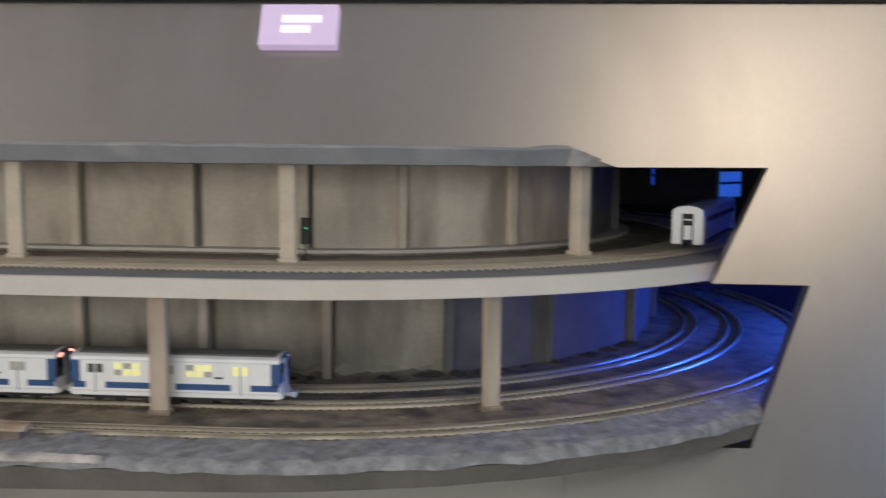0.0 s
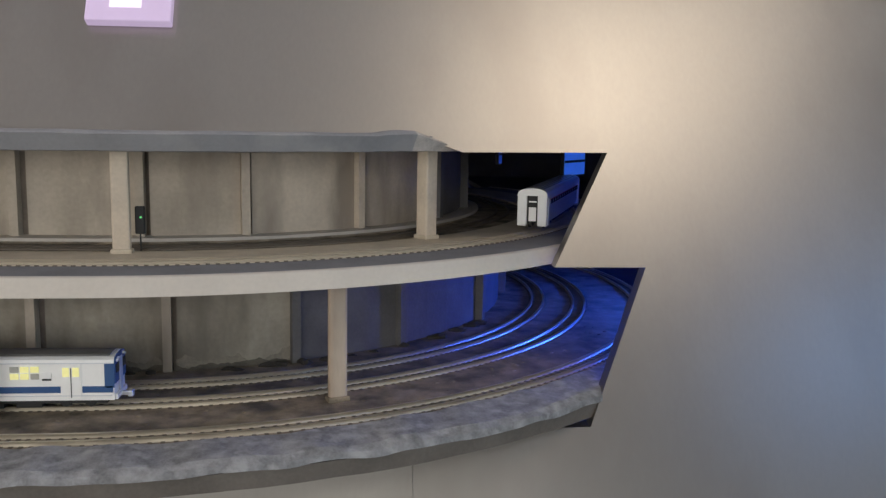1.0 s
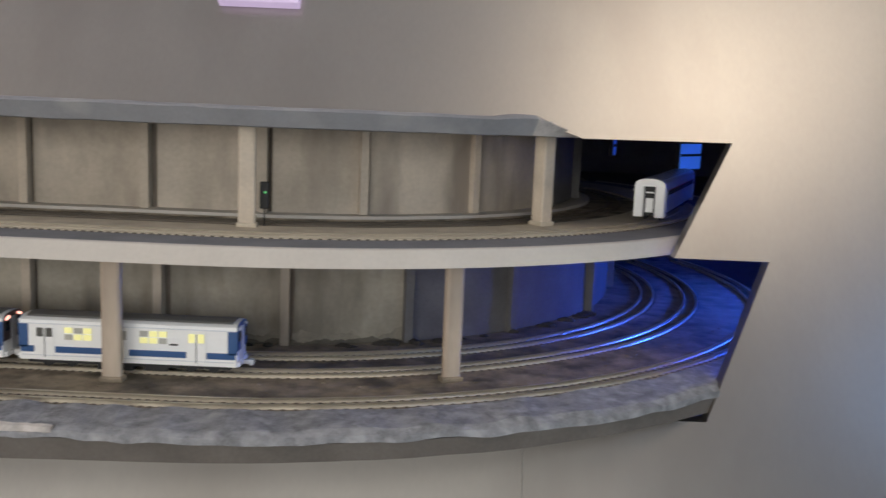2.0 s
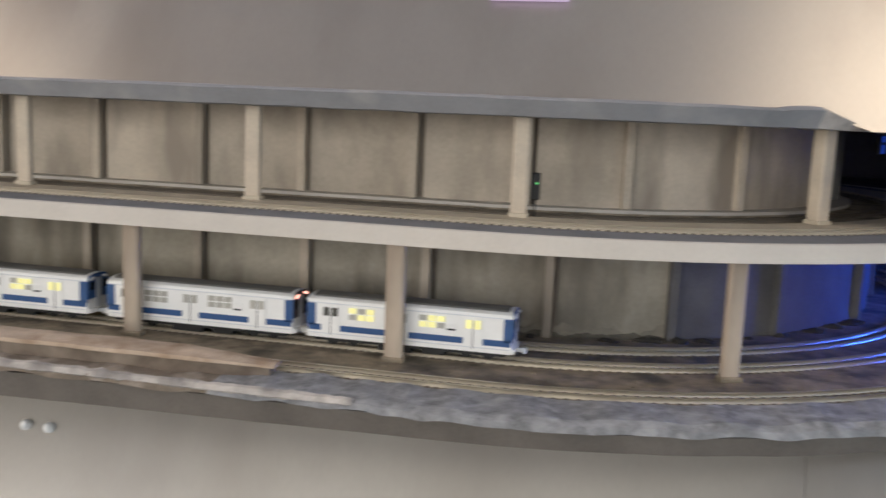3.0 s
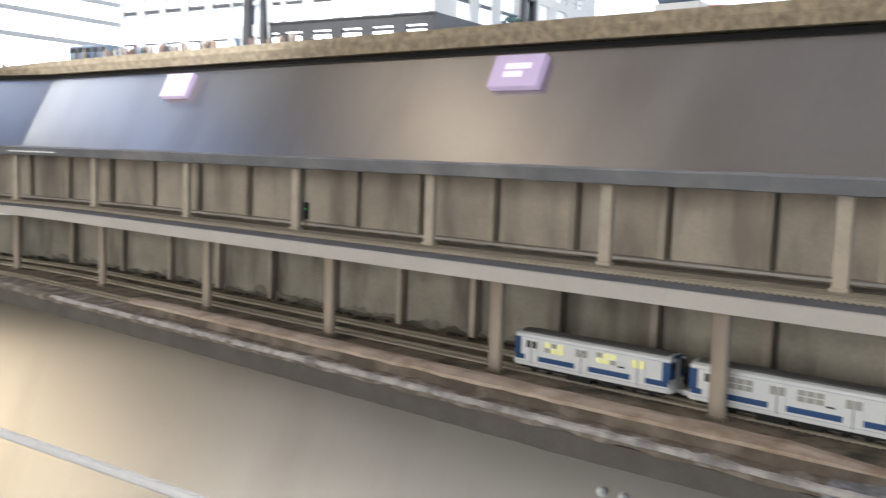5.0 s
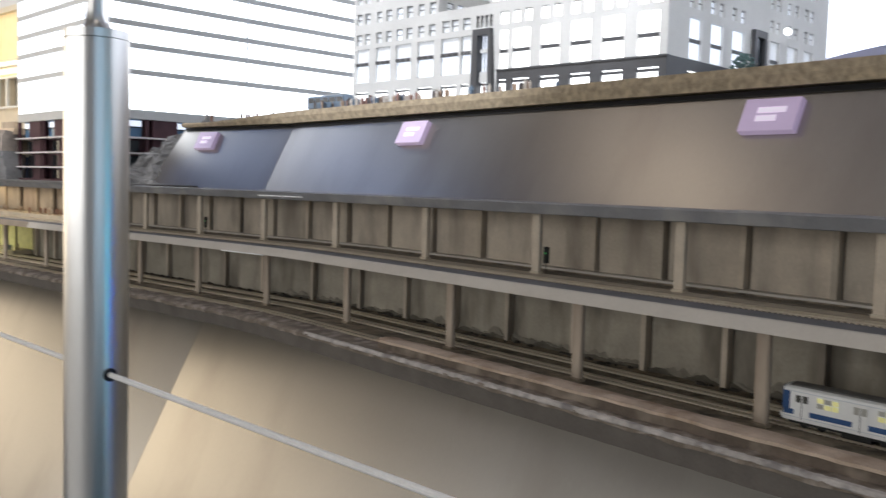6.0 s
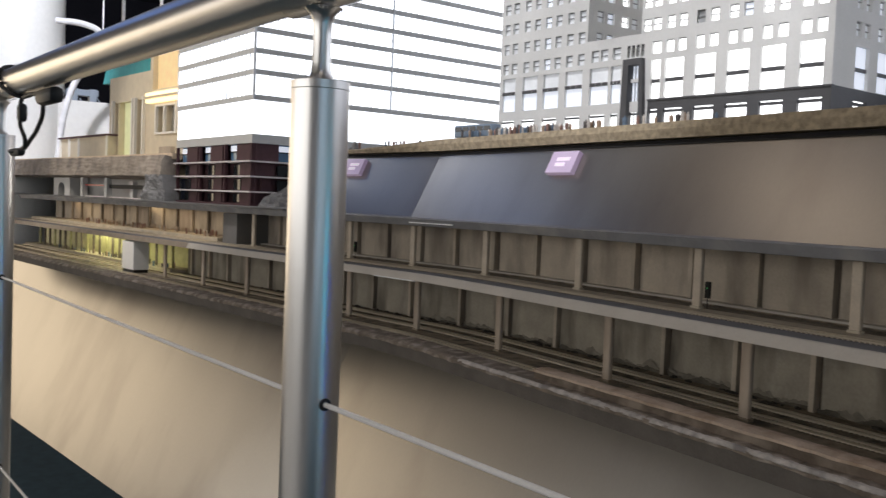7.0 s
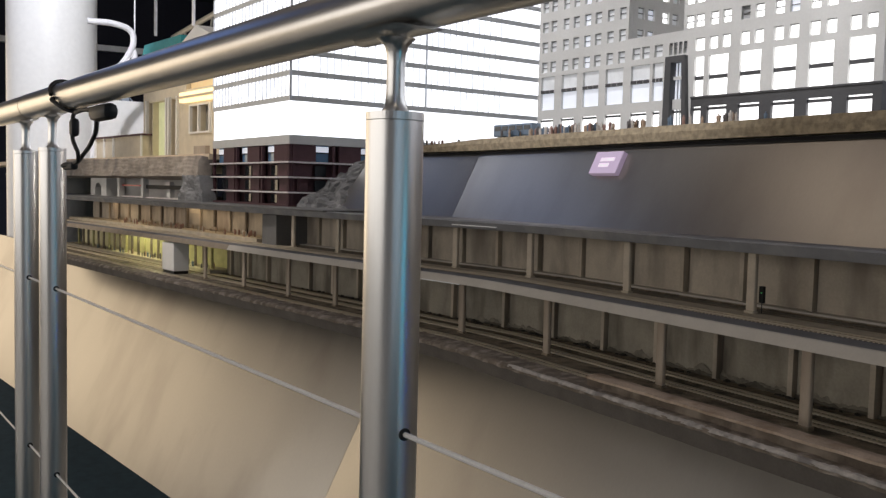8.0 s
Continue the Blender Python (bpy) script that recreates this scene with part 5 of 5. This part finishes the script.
def rock_slope(name, corners, amp, label, n=26, mat=ROCK):
    """A rough sheet of rock, with a back and a foot, between four corners."""
    a, b, c, d = [Vector(p) for p in corners]
    bm = bmesh.new()
    grid = []
    nrm = (b - a).cross(d - a).normalized()
    for i in range(n + 1):
        row = []
        for j in range(n + 1):
            u, v = i / n, j / n
            p = a.lerp(b, u).lerp(d.lerp(c, u), v)
            q = p * 22
            h = noise.noise(q) + 0.6 * noise.noise(q * 2.3) + 0.35 * noise.noise(q * 5.1)
            row.append(bm.verts.new(p + nrm * amp * h))
        grid.append(row)
    for i in range(n):
        for j in range(n):
            bm.faces.new((grid[i][j], grid[i + 1][j], grid[i + 1][j + 1], grid[i][j + 1]))
    geo = bmesh.ops.extrude_face_region(bm, geom=bm.faces[:])
    for v in geo["geom"]:
        if isinstance(v, bmesh.types.BMVert):
            v.co -= nrm * 0.05
    return whole(name, bm, mat, label, "rock", "model rock slopes")


rock_slope("rock_slope", [(-2.62, -0.13, 0.10), (-2.30, 0.02, 0.10), (-2.33, 0.14, 0.32), (-2.42, 0.10, 0.275)], 0.028, "grey painted rock slope beside the brown building")
tagged(swept("terrace_floor", rect(-0.052, 0.9, 0.1135, 0.118), LEFT - 0.6, -2.15, TERRACE), "grey terrace ground in front of the rock wall", "ground", kind="structure")

# the long rock wall with openings further on
RD, RN = Vector((-0.987, -0.158, 0)), Vector((0.158, -0.987, 0))
RO = Vector((-2.88, -0.262, 0))


def rock_at(u, z, out=0.0):
    return RO + RD * u + RN * out + Vector((0, 0, z))


rock_slope("rock_wall", [rock_at(0.02, 0.198), rock_at(2.6, 0.198), rock_at(2.6, 0.268, -0.012), rock_at(0.02, 0.268, -0.012)], 0.008, "rough brown-grey rock band above the terrace", 70, ROCK_BROWN)
rock_slope("rock_wall", [rock_at(-0.02, 0.112), rock_at(0.205, 0.112), rock_at(0.13, 0.21), rock_at(0, 0.21)], 0.012, "dark craggy rock beside the terrace rooms", 20)
TILT = Matrix.Rotation(0.159, 3, "Z")
bm = bmesh.new()
prism(bm, [(0.015, 0.012), (3.6, 0.012), (3.6, -2.6), (0.015, -2.6)], lambda p: rock_at(p[0], 0.264, p[1]), lambda p: rock_at(p[0], 0.284, p[1]))
whole("upper_ground", bm, SAND, "sandy ground of the upper town", "ground", kind="structure")
terr = thing("terrace_rooms", rock_at(0.7, 0.118), "pale grey model rooms with dark openings under the rock", "building")
for u0, u1, top in ((0.212, 0.232, 0.203), (0.636, 0.662, 0.203), (0.906, 0.930, 0.203)):
    bm = bmesh.new()
    box(bm, rock_at((u0 + u1) / 2, (0.117 + top) / 2, -0.006), (u1 - u0, 0.022, top - 0.117), TILT)
    part("pier", bm, STONE, terr)
bm = bmesh.new()
prism(bm, [(1.07, 0.117), (1.136, 0.117), (1.136, 0.158), (1.150, 0.172), (1.177, 0.178), (1.204, 0.172), (1.218, 0.158), (1.218, 0.117), (1.278, 0.117), (1.278, 0.197), (1.07, 0.197)], lambda p: rock_at(p[0], p[1], 0.004), lambda p: rock_at(p[0], p[1], -0.05))
part("gatehouse", bm, STONE, terr, "pale block with an arched doorway")
bm = bmesh.new()
box(bm, rock_at(1.177, 0.147, -0.045), (0.10, 0.004, 0.065), TILT)
part("arched_door", bm, UNDER, terr, "dark arched doorway")
bm = bmesh.new()
box(bm, rock_at(0.83, 0.158, -0.09), (1.3, 0.01, 0.09), TILT)
part("rear_wall", bm, HALLWALL, terr)
for u0, u1, z0, z1, m in ((0.236, 0.634, 0.158, 0.173, UNDER), (0.236, 0.634, 0.194, 0.203, DARK_BROWN), (0.664, 0.904, 0.166, 0.172, RED), (0.236, 0.904, 0.118, 0.126, BALCONY), (0.395, 0.425, 0.126, 0.158, STONE), (0.40, 0.44, 0.173, 0.186, BALCONY)):
    bm = bmesh.new()
    box(bm, rock_at((u0 + u1) / 2, (z0 + z1) / 2, -0.015), (u1 - u0, 0.018, z1 - z0), TILT)
    part("beam", bm, m, terr)

# cream theatre front with warmly lit cornices and a glazed side bay
thea = thing("cream_building", (-3.9, -0.16, 0.284), "cream model building with warmly lit cornices", "building")
TD = Vector((-0.987, -0.158, 0))
FRAME = material("pale_frame", (0.80, 0.78, 0.72), 0.5, 0, 0.05)
DIMGLASS = material("grey_glass", (0.24, 0.235, 0.21), 0.25, 0, 0.1)
facade(thea, (-3.36, -0.10), (-0.987, -0.158), (0.158, -0.987), 0.372, 0.284, 0.775, [(0.396, 0.501, [(0.104, 0.198), (0.212, 0.285)], DIMGLASS, None), (0.575, 0.755, [(0.02, 0.345)], AMBER, None)], CREAM, depth=0.04, name="front_wall")
front = Vector((-3.36, -0.10, 0))


def front_box(name, u0, u1, z0, z1, out, depth, mat, label=""):
    bm = bmesh.new()
    box(bm, front + TD * ((u0 + u1) / 2) + RN * out + Vector((0, 0, (z0 + z1) / 2)), (u1 - u0, depth, z1 - z0), TILT)
    part(name, bm, mat, thea, label)


for z in (0.519, 0.545):
    front_box("lit_cornice", 0.0, 0.365, z, z + 0.015, 0.008, 0.03, GLOW, "warm glowing cornice strip")
front_box("cornice", 0.0, 0.372, 0.5355, 0.5435, 0.012, 0.04, CREAM)
for u0, u1, z0, z1 in ((0.092, 0.297, 0.388, 0.396), (0.092, 0.297, 0.501, 0.509), (0.092, 0.104, 0.396, 0.501), (0.285, 0.297, 0.396, 0.501), (0.199, 0.211, 0.396, 0.501)):
    front_box("window_frame", u0, u1, z0, z1, 0.004, 0.012, FRAME, "pale window frame")
front_box("planter", 0.11, 0.22, 0.300, 0.335, 0.010, 0.02, WOODCOL, "small brown planter")
facade(thea, (-3.70, -0.150), (-0.987, -0.158), (0.158, -0.987), 0.50, 0.284, 0.66, [(0.290, 0.545, [(0.095, 0.170), (0.214, 0.385), (0.392, 0.43)], [DIMGLASS, GREENLIT, DIMGLASS], None)], CREAM, depth=0.05, name="annex_wall")
for u in (0.088, 0.178, 0.206, 0.4385):
    bm = bmesh.new()
    box(bm, Vector((-3.70, -0.155, 0.419)) + TD * u, (0.013, 0.016, 0.27), TILT)
    part("pilaster", bm, FRAME, thea, "pale pilaster")
bm = bmesh.new()
box(bm, (-3.72, 0.13, 0.50), (0.85, 0.40, 0.40), TILT)
part("core", bm, CREAM, thea)
bm = bmesh.new()
prism(bm, [(-0.10, 0.66), (0.47, 0.66), (0.36, 0.835), (-0.07, 0.835)], lambda p: Vector((-3.98, -0.14, p[1])) + TD * p[0], lambda p: Vector((-3.98, 0.12, p[1])) + TD * p[0])
part("roof", bm, TEAL, thea, "teal mansard roof")
bm = bmesh.new()
prism(bm, [(-0.10, 0.7752), (0.21, 0.7752), (0.065, 0.832)], lambda p: Vector((-3.55, -0.13, p[1])) + TD * p[0], lambda p: Vector((-3.55, 0.2, p[1])) + TD * p[0])
part("gable", bm, STONE, thea, "pale gable")

hut = thing("cream_hut", (-4.45, -0.31, 0.284), "low cream model hut with brown battens and roof", "building")
ho = Vector((-4.45, -0.31, 0))
for nm, u0, u1, z0, z1, out, depth, m in (("wall", -0.36, 0.287, 0.284, 0.396, -0.05, 0.10, CREAM), ("roof", -0.375, 0.30, 0.396, 0.404, -0.05, 0.12, BROWN)):
    bm = bmesh.new()
    box(bm, ho + TD * ((u0 + u1) / 2) + RN * out + Vector((0, 0, (z0 + z1) / 2)), (u1 - u0, depth, z1 - z0), TILT)
    part(nm, bm, m, hut)
for u in (0.282, 0.154, 0.018, -0.355):
    bm = bmesh.new()
    box(bm, ho + TD * u + RN * 0.003 + Vector((0, 0, 0.340)), (0.016, 0.006, 0.112), TILT)
    part("batten", bm, FRAME, hut)

# grey suspension bridge behind the hut
bridge = thing("model_bridge", (-5.25, -0.17, 0.284), "grey-blue model suspension bridge with hanging cables", "bridge")
BRIDGE = material("bridge_blue_grey", (0.30, 0.35, 0.42), 0.6, 0, 0.1)
for y0, y1 in ((-0.250, -0.200), (-0.140, -0.100)):
    bm = bmesh.new()
    box(bm, (-5.25, (y0 + y1) / 2, 0.498), (0.05, y1 - y0, 0.428), bevel=0.003)
    part("tower_leg", bm, BRIDGE, bridge)
bm = bmesh.new()
box(bm, (-5.25, -0.175, 0.690), (0.045, 0.17, 0.035), bevel=0.003)
part("crossbeam", bm, BRIDGE, bridge)
bm = bmesh.new()
box(bm, (-5.25, -0.27, 0.352), (0.10, 0.75, 0.024))
part("bridge_deck", bm, BRIDGE, bridge)
for (ya, za), (yb, zb) in (((-0.60, 0.372), (-0.19, 0.70)), ((-0.12, 0.70), (0.09, 0.40)), ((-0.19, 0.62), (0.06, 0.37)), ((-0.19, 0.66), (0.02, 0.37))):
    bm = bmesh.new()
    tube(bm, (-5.24, ya, za), (-5.24, yb, zb), 0.004, 8)
    part("bridge_cable", bm, BRIDGE, bridge)

# the far town was modelled at nine tenths: bring it to its true size, behind the podium
TOWN = Matrix.Translation((0.18, -1.09, 0.155)) @ Matrix.Scale(1.11, 4) @ Matrix.Translation((-0.18, 1.09, -0.155))
bpy.context.view_layer.update()
for ob in list(scene.objects):
    if ob.parent is None and ob.name.split(".")[0] in ("rock_wall", "upper_ground", "terrace_rooms", "cream_building", "cream_hut", "model_bridge"):
        ob.matrix_world = TOWN @ ob.matrix_world

# station platforms at the far end of both levels
plat = thing("platform_upper", (-3.3, -0.3, 0.0), "warmly lit model platform on the upper level", "platform")
swept("platform", rect(0.015, 0.10, 0.0, 0.012), LEFT, -2.66, BED, plat)
swept("rear_wall", rect(0.135, 0.15, -0.003, 0.094), LEFT, -2.66, WOODCOL, plat)
swept("bulkhead", rect(-0.005, 0.13, 0.0, 0.094), -2.585, -2.495, TERRACE, plat)
for i in range(15):
    s0 = -2.70 - 0.128 * i
    swept("wall_panel", rect(0.1315, 0.1345, 0.012, 0.094), s0 - 0.116, s0 - 0.006, CONCRETE if i % 3 else WOODCOL, plat, step=0.06)
    x, y, a = along(s0, 0.128)
    bm = bmesh.new()
    box(bm, (x, y, 0.053), (0.011, 0.009, 0.082), Matrix.Rotation(a, 3, "Z"), bevel=0.001)
    part("post", bm, COLUMN if i % 2 else DARK_BROWN, plat)
for i in range(7):
    x, y, a = along(-2.95 - 0.21 * i, 0.098)
    bm = bmesh.new()
    box(bm, (x, y, 0.0185), (0.05, 0.010, 0.003), Matrix.Rotation(a, 3, "Z"))
    box(bm, (x, y + 0.004, 0.0235), (0.05, 0.002, 0.007), Matrix.Rotation(a, 3, "Z"))
    for e in (-0.021, 0.021):
        box(bm, Vector((x, y, 0.0145)) + Matrix.Rotation(a, 3, "Z") @ Vector((e, 0, 0)), (0.003, 0.009, 0.005), Matrix.Rotation(a, 3, "Z"))
    whole("platform_bench", bm, WOODCOL, "small brown bench on the model platform", "bench", "benches on the platform")
low_plat = thing("platform_lower", (-3.3, -0.35, -0.124), "yellow-green lit model station on the lower level", "platform")
swept("rear_wall", rect(0.076, 0.09, -0.125, -0.017), LEFT, -2.95, GREENWALL, low_plat)
swept("platform", rect(-0.01, 0.07, -0.125, -0.112), LEFT, -2.95, BED, low_plat)
for i in range(22):
    x, y, a = along(-3.0 - 0.07 * i, 0.02)
    bm = bmesh.new()
    tube(bm, (x, y, -0.112), (x, y, -0.018), 0.005, 10)
    part("pillar", bm, DARK_BROWN if i % 3 else GREENWALL, low_plat)
pier = thing("white_pier", (-2.95, -0.47, -0.124), "pale square pier under the upper deck", "pier")
bm = bmesh.new()
x, y, a = along(-3.02, -0.105)
box(bm, (x, y, -0.066), (0.10, 0.055, 0.096), Matrix.Rotation(a, 3, "Z"), bevel=0.002)
part("block", bm, WHITE, pier)
bm = bmesh.new()
box(bm, (x, y, -0.1195), (0.095, 0.05, 0.011), Matrix.Rotation(a, 3, "Z"))
part("plinth", bm, UNDER, pier)

# ---------------------------------------------------------------- little figures, vehicle, rooftop plants
rng = random.Random(5)


def figurine(x, y, z, h, mat):
    bm = bmesh.new()
    w = h * (0.24 + 0.30 * ((x * 7919.0) % 1.0) ** 2)
    box(bm, (x - w * 0.28, y, z + h * 0.22), (w * 0.4, w * 0.5, h * 0.44))
    box(bm, (x + w * 0.28, y, z + h * 0.22), (w * 0.4, w * 0.5, h * 0.44))
    box(bm, (x, y, z + h * 0.62), (w * 1.15, w * 0.65, h * 0.38), bevel=w * 0.15)
    bmesh.ops.create_icosphere(bm, subdivisions=1, radius=h * 0.09, matrix=Matrix.Translation((x, y, z + h * 0.90)))
    whole("figurine", bm, mat, "tiny painted model figure standing on the pavement", "figurine", "little model figures")


for k in range(96):
    u = rng.gauss(0.62, 0.10) if k % 6 else rng.uniform(0.02, 0.42)
    x = street_spot(u)[0]
    y = on_wall(x, 0.284).y + rng.uniform(0.004, 0.030)
    figurine(x, y, 0.3168, rng.uniform(0.017, 0.024), rng.choice(FIGURE))
for k in range(10):
    x = rng.uniform(-2.3, -1.95)
    figurine(x, on_wall(x, 0.284).y + rng.uniform(0.004, 0.024), 0.3015 + 0.0005 * (k % 3), 0.021, rng.choice(FIGURE))
for k in range(60):
    x, y, a = along(rng.uniform(-4.0, -2.68), rng.uniform(0.02, 0.08))
    figurine(x, y, 0.012, 0.02, rng.choice(FIGURE[2:]))
for k in range(40):
    x, y, a = along(rng.uniform(-4.2, -2.97), rng.uniform(-0.005, 0.03))
    figurine(x, y, -0.112, rng.uniform(0.015, 0.024), rng.choice(FIGURE[:3]))
bus = thing("model_bus", (-1.755, 0.195, 0.322), "dark blue-grey model bus parked at the kerb", "bus")
bx = Vector((-1.755, 0.197, 0.316))
rot = Matrix.Rotation(0.12, 3, "Z")
bm = bmesh.new()
box(bm, bx + Vector((0, 0, 0.021)), (0.150, 0.030, 0.031), rot, bevel=0.003)
part("body", bm, material("bus_paint", (0.16, 0.22, 0.30), 0.3), bus)
for i in range(5):
    bm = bmesh.new()
    box(bm, bx + rot @ Vector((-0.056 + 0.028 * i, -0.0153, 0.026)), (0.023, 0.001, 0.011), rot)
    part("window", bm, GLASS_DARK, bus)
for i in (-0.036, 0.036):
    for sy in (-0.012, 0.012):
        bm = bmesh.new()
        q = bx + rot @ Vector((i, sy, 0.0055))
        tube(bm, q - rot @ Vector((0, 0.002, 0)), q + rot @ Vector((0, 0.002, 0)), 0.0055, 14)
        part("wheel", bm, BLACK, bus)

# small tree and globe lamp by the side front
tree_at = Vector((*street_spot(-0.040, 0.235), 0.315))
tree = thing("model_tree", tree_at, "small blue-green model tree on the city pavement", "tree")
bm = bmesh.new()
tube(bm, tree_at, tree_at + Vector((0, 0, 0.07)), 0.0035, 10, 0.0018)
for k in range(5):
    a = 2.4 * k
    tube(bm, tree_at + Vector((0, 0, 0.045 + 0.006 * k)), tree_at + Vector((0.028 * math.cos(a), 0.028 * math.sin(a), 0.070 + 0.007 * k)), 0.0014, 6, 0.0006)
part("trunk", bm, DARK_BROWN, tree, "thin brown trunk")
bm = bmesh.new()
tree_rng = random.Random(21)
for k in range(260):
    a, h = tree_rng.uniform(0, 6.283), tree_rng.uniform(0.0, 1.0)
    r = 0.028 * math.sqrt(tree_rng.uniform(0.05, 1)) * math.sin(0.35 + 2.5 * h)
    c = tree_at + Vector((r * math.cos(a), r * math.sin(a), 0.050 + 0.060 * h))
    bmesh.ops.create_icosphere(bm, subdivisions=1, radius=tree_rng.uniform(0.0022, 0.0050), matrix=Matrix.Translation(c) @ Matrix.Rotation(a, 4, "X") @ Matrix.Diagonal((1, 0.7, 0.55, 1)))
part("crown", bm, material("blue_green_foliage", (0.12, 0.19, 0.18), 0.9, 0, 0.4, 60, 300), tree, "loose blue-green foliage clumps")["kind"] = "stuff"
lamp_at = Vector((*street_spot(-0.030, 0.452), 0.315))
globe = thing("globe_lamp", lamp_at, "slim model street lamp with a glowing white globe", "street lamp")
bm = bmesh.new()
tube(bm, lamp_at, lamp_at + Vector((0, 0, 0.179)), 0.0012, 8)
part("pole", bm, SPANDREL, globe)
bm = bmesh.new()
bmesh.ops.create_uvsphere(bm, u_segments=18, v_segments=10, radius=0.0085, matrix=Matrix.Translation(lamp_at + Vector((0, 0, 0.186))))
part("globe", bm, LIT, globe, "glowing white globe", smooth=True)

# red and white model truck on the pavement past the stone building
truck_at = Vector((-0.360, 0.40, 0.315))
truck = thing("model_truck", truck_at, "red and white model truck with a dark load", "truck")
for nm, c, sz, mat, bev in (("chassis", (0.0, 0, 0.012), (0.125, 0.034, 0.010), RED, 0.002), ("cab", (0.046, 0, 0.030), (0.030, 0.036, 0.034), RED, 0.004), ("cargo_box", (-0.016, 0, 0.036), (0.080, 0.040, 0.038), WHITE, 0.003), ("load", (-0.022, 0, 0.066), (0.066, 0.036, 0.022), FIGURE[1], 0.008)):
    bm = bmesh.new()
    box(bm, truck_at + Vector(c), sz, bevel=bev)
    part(nm, bm, mat, truck)
bm = bmesh.new()
box(bm, truck_at + Vector((0.046, -0.0182, 0.038)), (0.018, 0.001, 0.012))
part("window", bm, GLASS_DARK, truck)
for dx in (-0.042, 0.044):
    for sy in (-0.015, 0.015):
        bm = bmesh.new()
        q = truck_at + Vector((dx, sy, 0.007))
        tube(bm, q - Vector((0, 0.003, 0)), q + Vector((0, 0.003, 0)), 0.007, 14)
        part("wheel", bm, BLACK, truck)

# ---------------------------------------------------------------- far hall: backdrop, column, truss, lamps
slab("backdrop", (-4.6, 2.4, 0.30), (4.0, 2.42, 2.1), BACKDROP, "glowing pale sky backdrop behind the city", "backdrop")
bm = bmesh.new()
hx = [-4.4 + 0.1 * i for i in range(82)]
prism(bm, [(-4.4, 0.32)] + [(x, 0.675 + 0.06 * noise.noise((x * 1.3, 2, 0)) + 0.03 * noise.noise((x * 4, 5, 0))) for x in hx] + [(hx[-1], 0.32)], lambda p: (p[0], 2.30, p[1]), lambda p: (p[0], 2.36, p[1]))
whole("hills", bm, HILLS, "lavender painted hills in front of the backdrop", "hills", kind="structure")
col = thing("round_column", (-5.9, -0.42, FLOOR), "large round white column of the hall", "column")
bm = bmesh.new()
tube(bm, (-5.9, -0.43, FLOOR), (-5.9, -0.43, 2.2), 0.258, 64)
part("shaft", bm, WHITE, col, smooth=True)
bm = bmesh.new()
box(bm, (-5.75, -0.06, 0.49), (0.02, 0.66, 0.40))
whole("white_screen", bm, WHITE, "tall white screen panel behind the little hut", "screen")

# bent white pipe lamp, hanging cables and the ceiling truss beyond the railing
PIPE = material("pipe_white", (0.8, 0.8, 0.82), 0.4)


def pipe(parent, name, pts, r, mat, label=""):
    c = bpy.data.curves.new(name, "CURVE")
    c.dimensions, c.bevel_depth, c.bevel_resolution, c.use_fill_caps = "3D", r, 4, True
    q = c.splines.new("BEZIER")
    q.bezier_points.add(len(pts) - 1)
    for b, p in zip(q.bezier_points, pts):
        b.co = p
        b.handle_left_type = b.handle_right_type = "AUTO"
    c.materials.append(mat)
    ob = new(name, c)
    ob.parent = parent
    ob.matrix_parent_inverse = parent.matrix_world.inverted()
    if label:
        ob["label"] = label
    return ob


bl = thing("pipe_lamp", (-5.4, -0.25, 0.30), "bent white pipe lamp with a small bright bulb", "lamp")
pipe(bl, "arm", [(-5.4, -0.30, 1.10), (-5.4, -0.132, 1.095), (-5.4, -0.061, 1.064), (-5.4, -0.046, 1.017), (-5.4, -0.087, 0.907), (-5.4, -0.166, 0.804), (-5.38, -0.24, 0.60), (-5.36, -0.28, 0.292)], 0.018, PIPE)
bm = bmesh.new()
tube(bm, (-5.4, -0.04, 0.96), (-5.4, -0.04, 0.90), 0.014, 16, 0.020)
part("socket", bm, PIPE, bl)
bm = bmesh.new()
bmesh.ops.create_uvsphere(bm, u_segments=14, v_segments=8, radius=0.024, matrix=Matrix.Translation((-5.4, -0.04, 0.878)))
part("bulb", bm, material("bulb_glow", (0.9, 0.9, 0.9), 0.3, emit=(1, 0.97, 0.92), power=4), bl, "lit bulb", smooth=True)
bm = bmesh.new()
tube(bm, (-5.4, -0.04, 0.95), (-5.4, -0.04, 2.2), 0.004, 8)
part("flex", bm, PIPE, bl)
truss = thing("ceiling_truss", (-7, 1.5, 1.9), "dark steel truss under the hall ceiling", "truss", kind="structure")
for y, z in ((1.2, 1.25), (1.2, 1.75), (2.2, 1.5)):
    bm = bmesh.new()
    tube(bm, (-9.8, y, z), (-3.5, y, z), 0.025, 12)
    part("chord", bm, SPANDREL, truss)
for i in range(12):
    bm = bmesh.new()
    x = -9.5 + 0.5 * i
    tube(bm, (x, 1.2, 1.25), (x + 0.25, 1.2, 1.75), 0.012, 8)
    part("web", bm, SPANDREL, truss)
for x, y in ((-4.45, -0.123), (-4.05, -0.040)):
    bm = bmesh.new()
    tube(bm, (x, y, 0.905), (x, y, 2.2), 0.008, 8)
    whole("hanging_rod", bm, PIPE, "thin white rod hanging from the ceiling to a roof", "rod", "hanging rods")
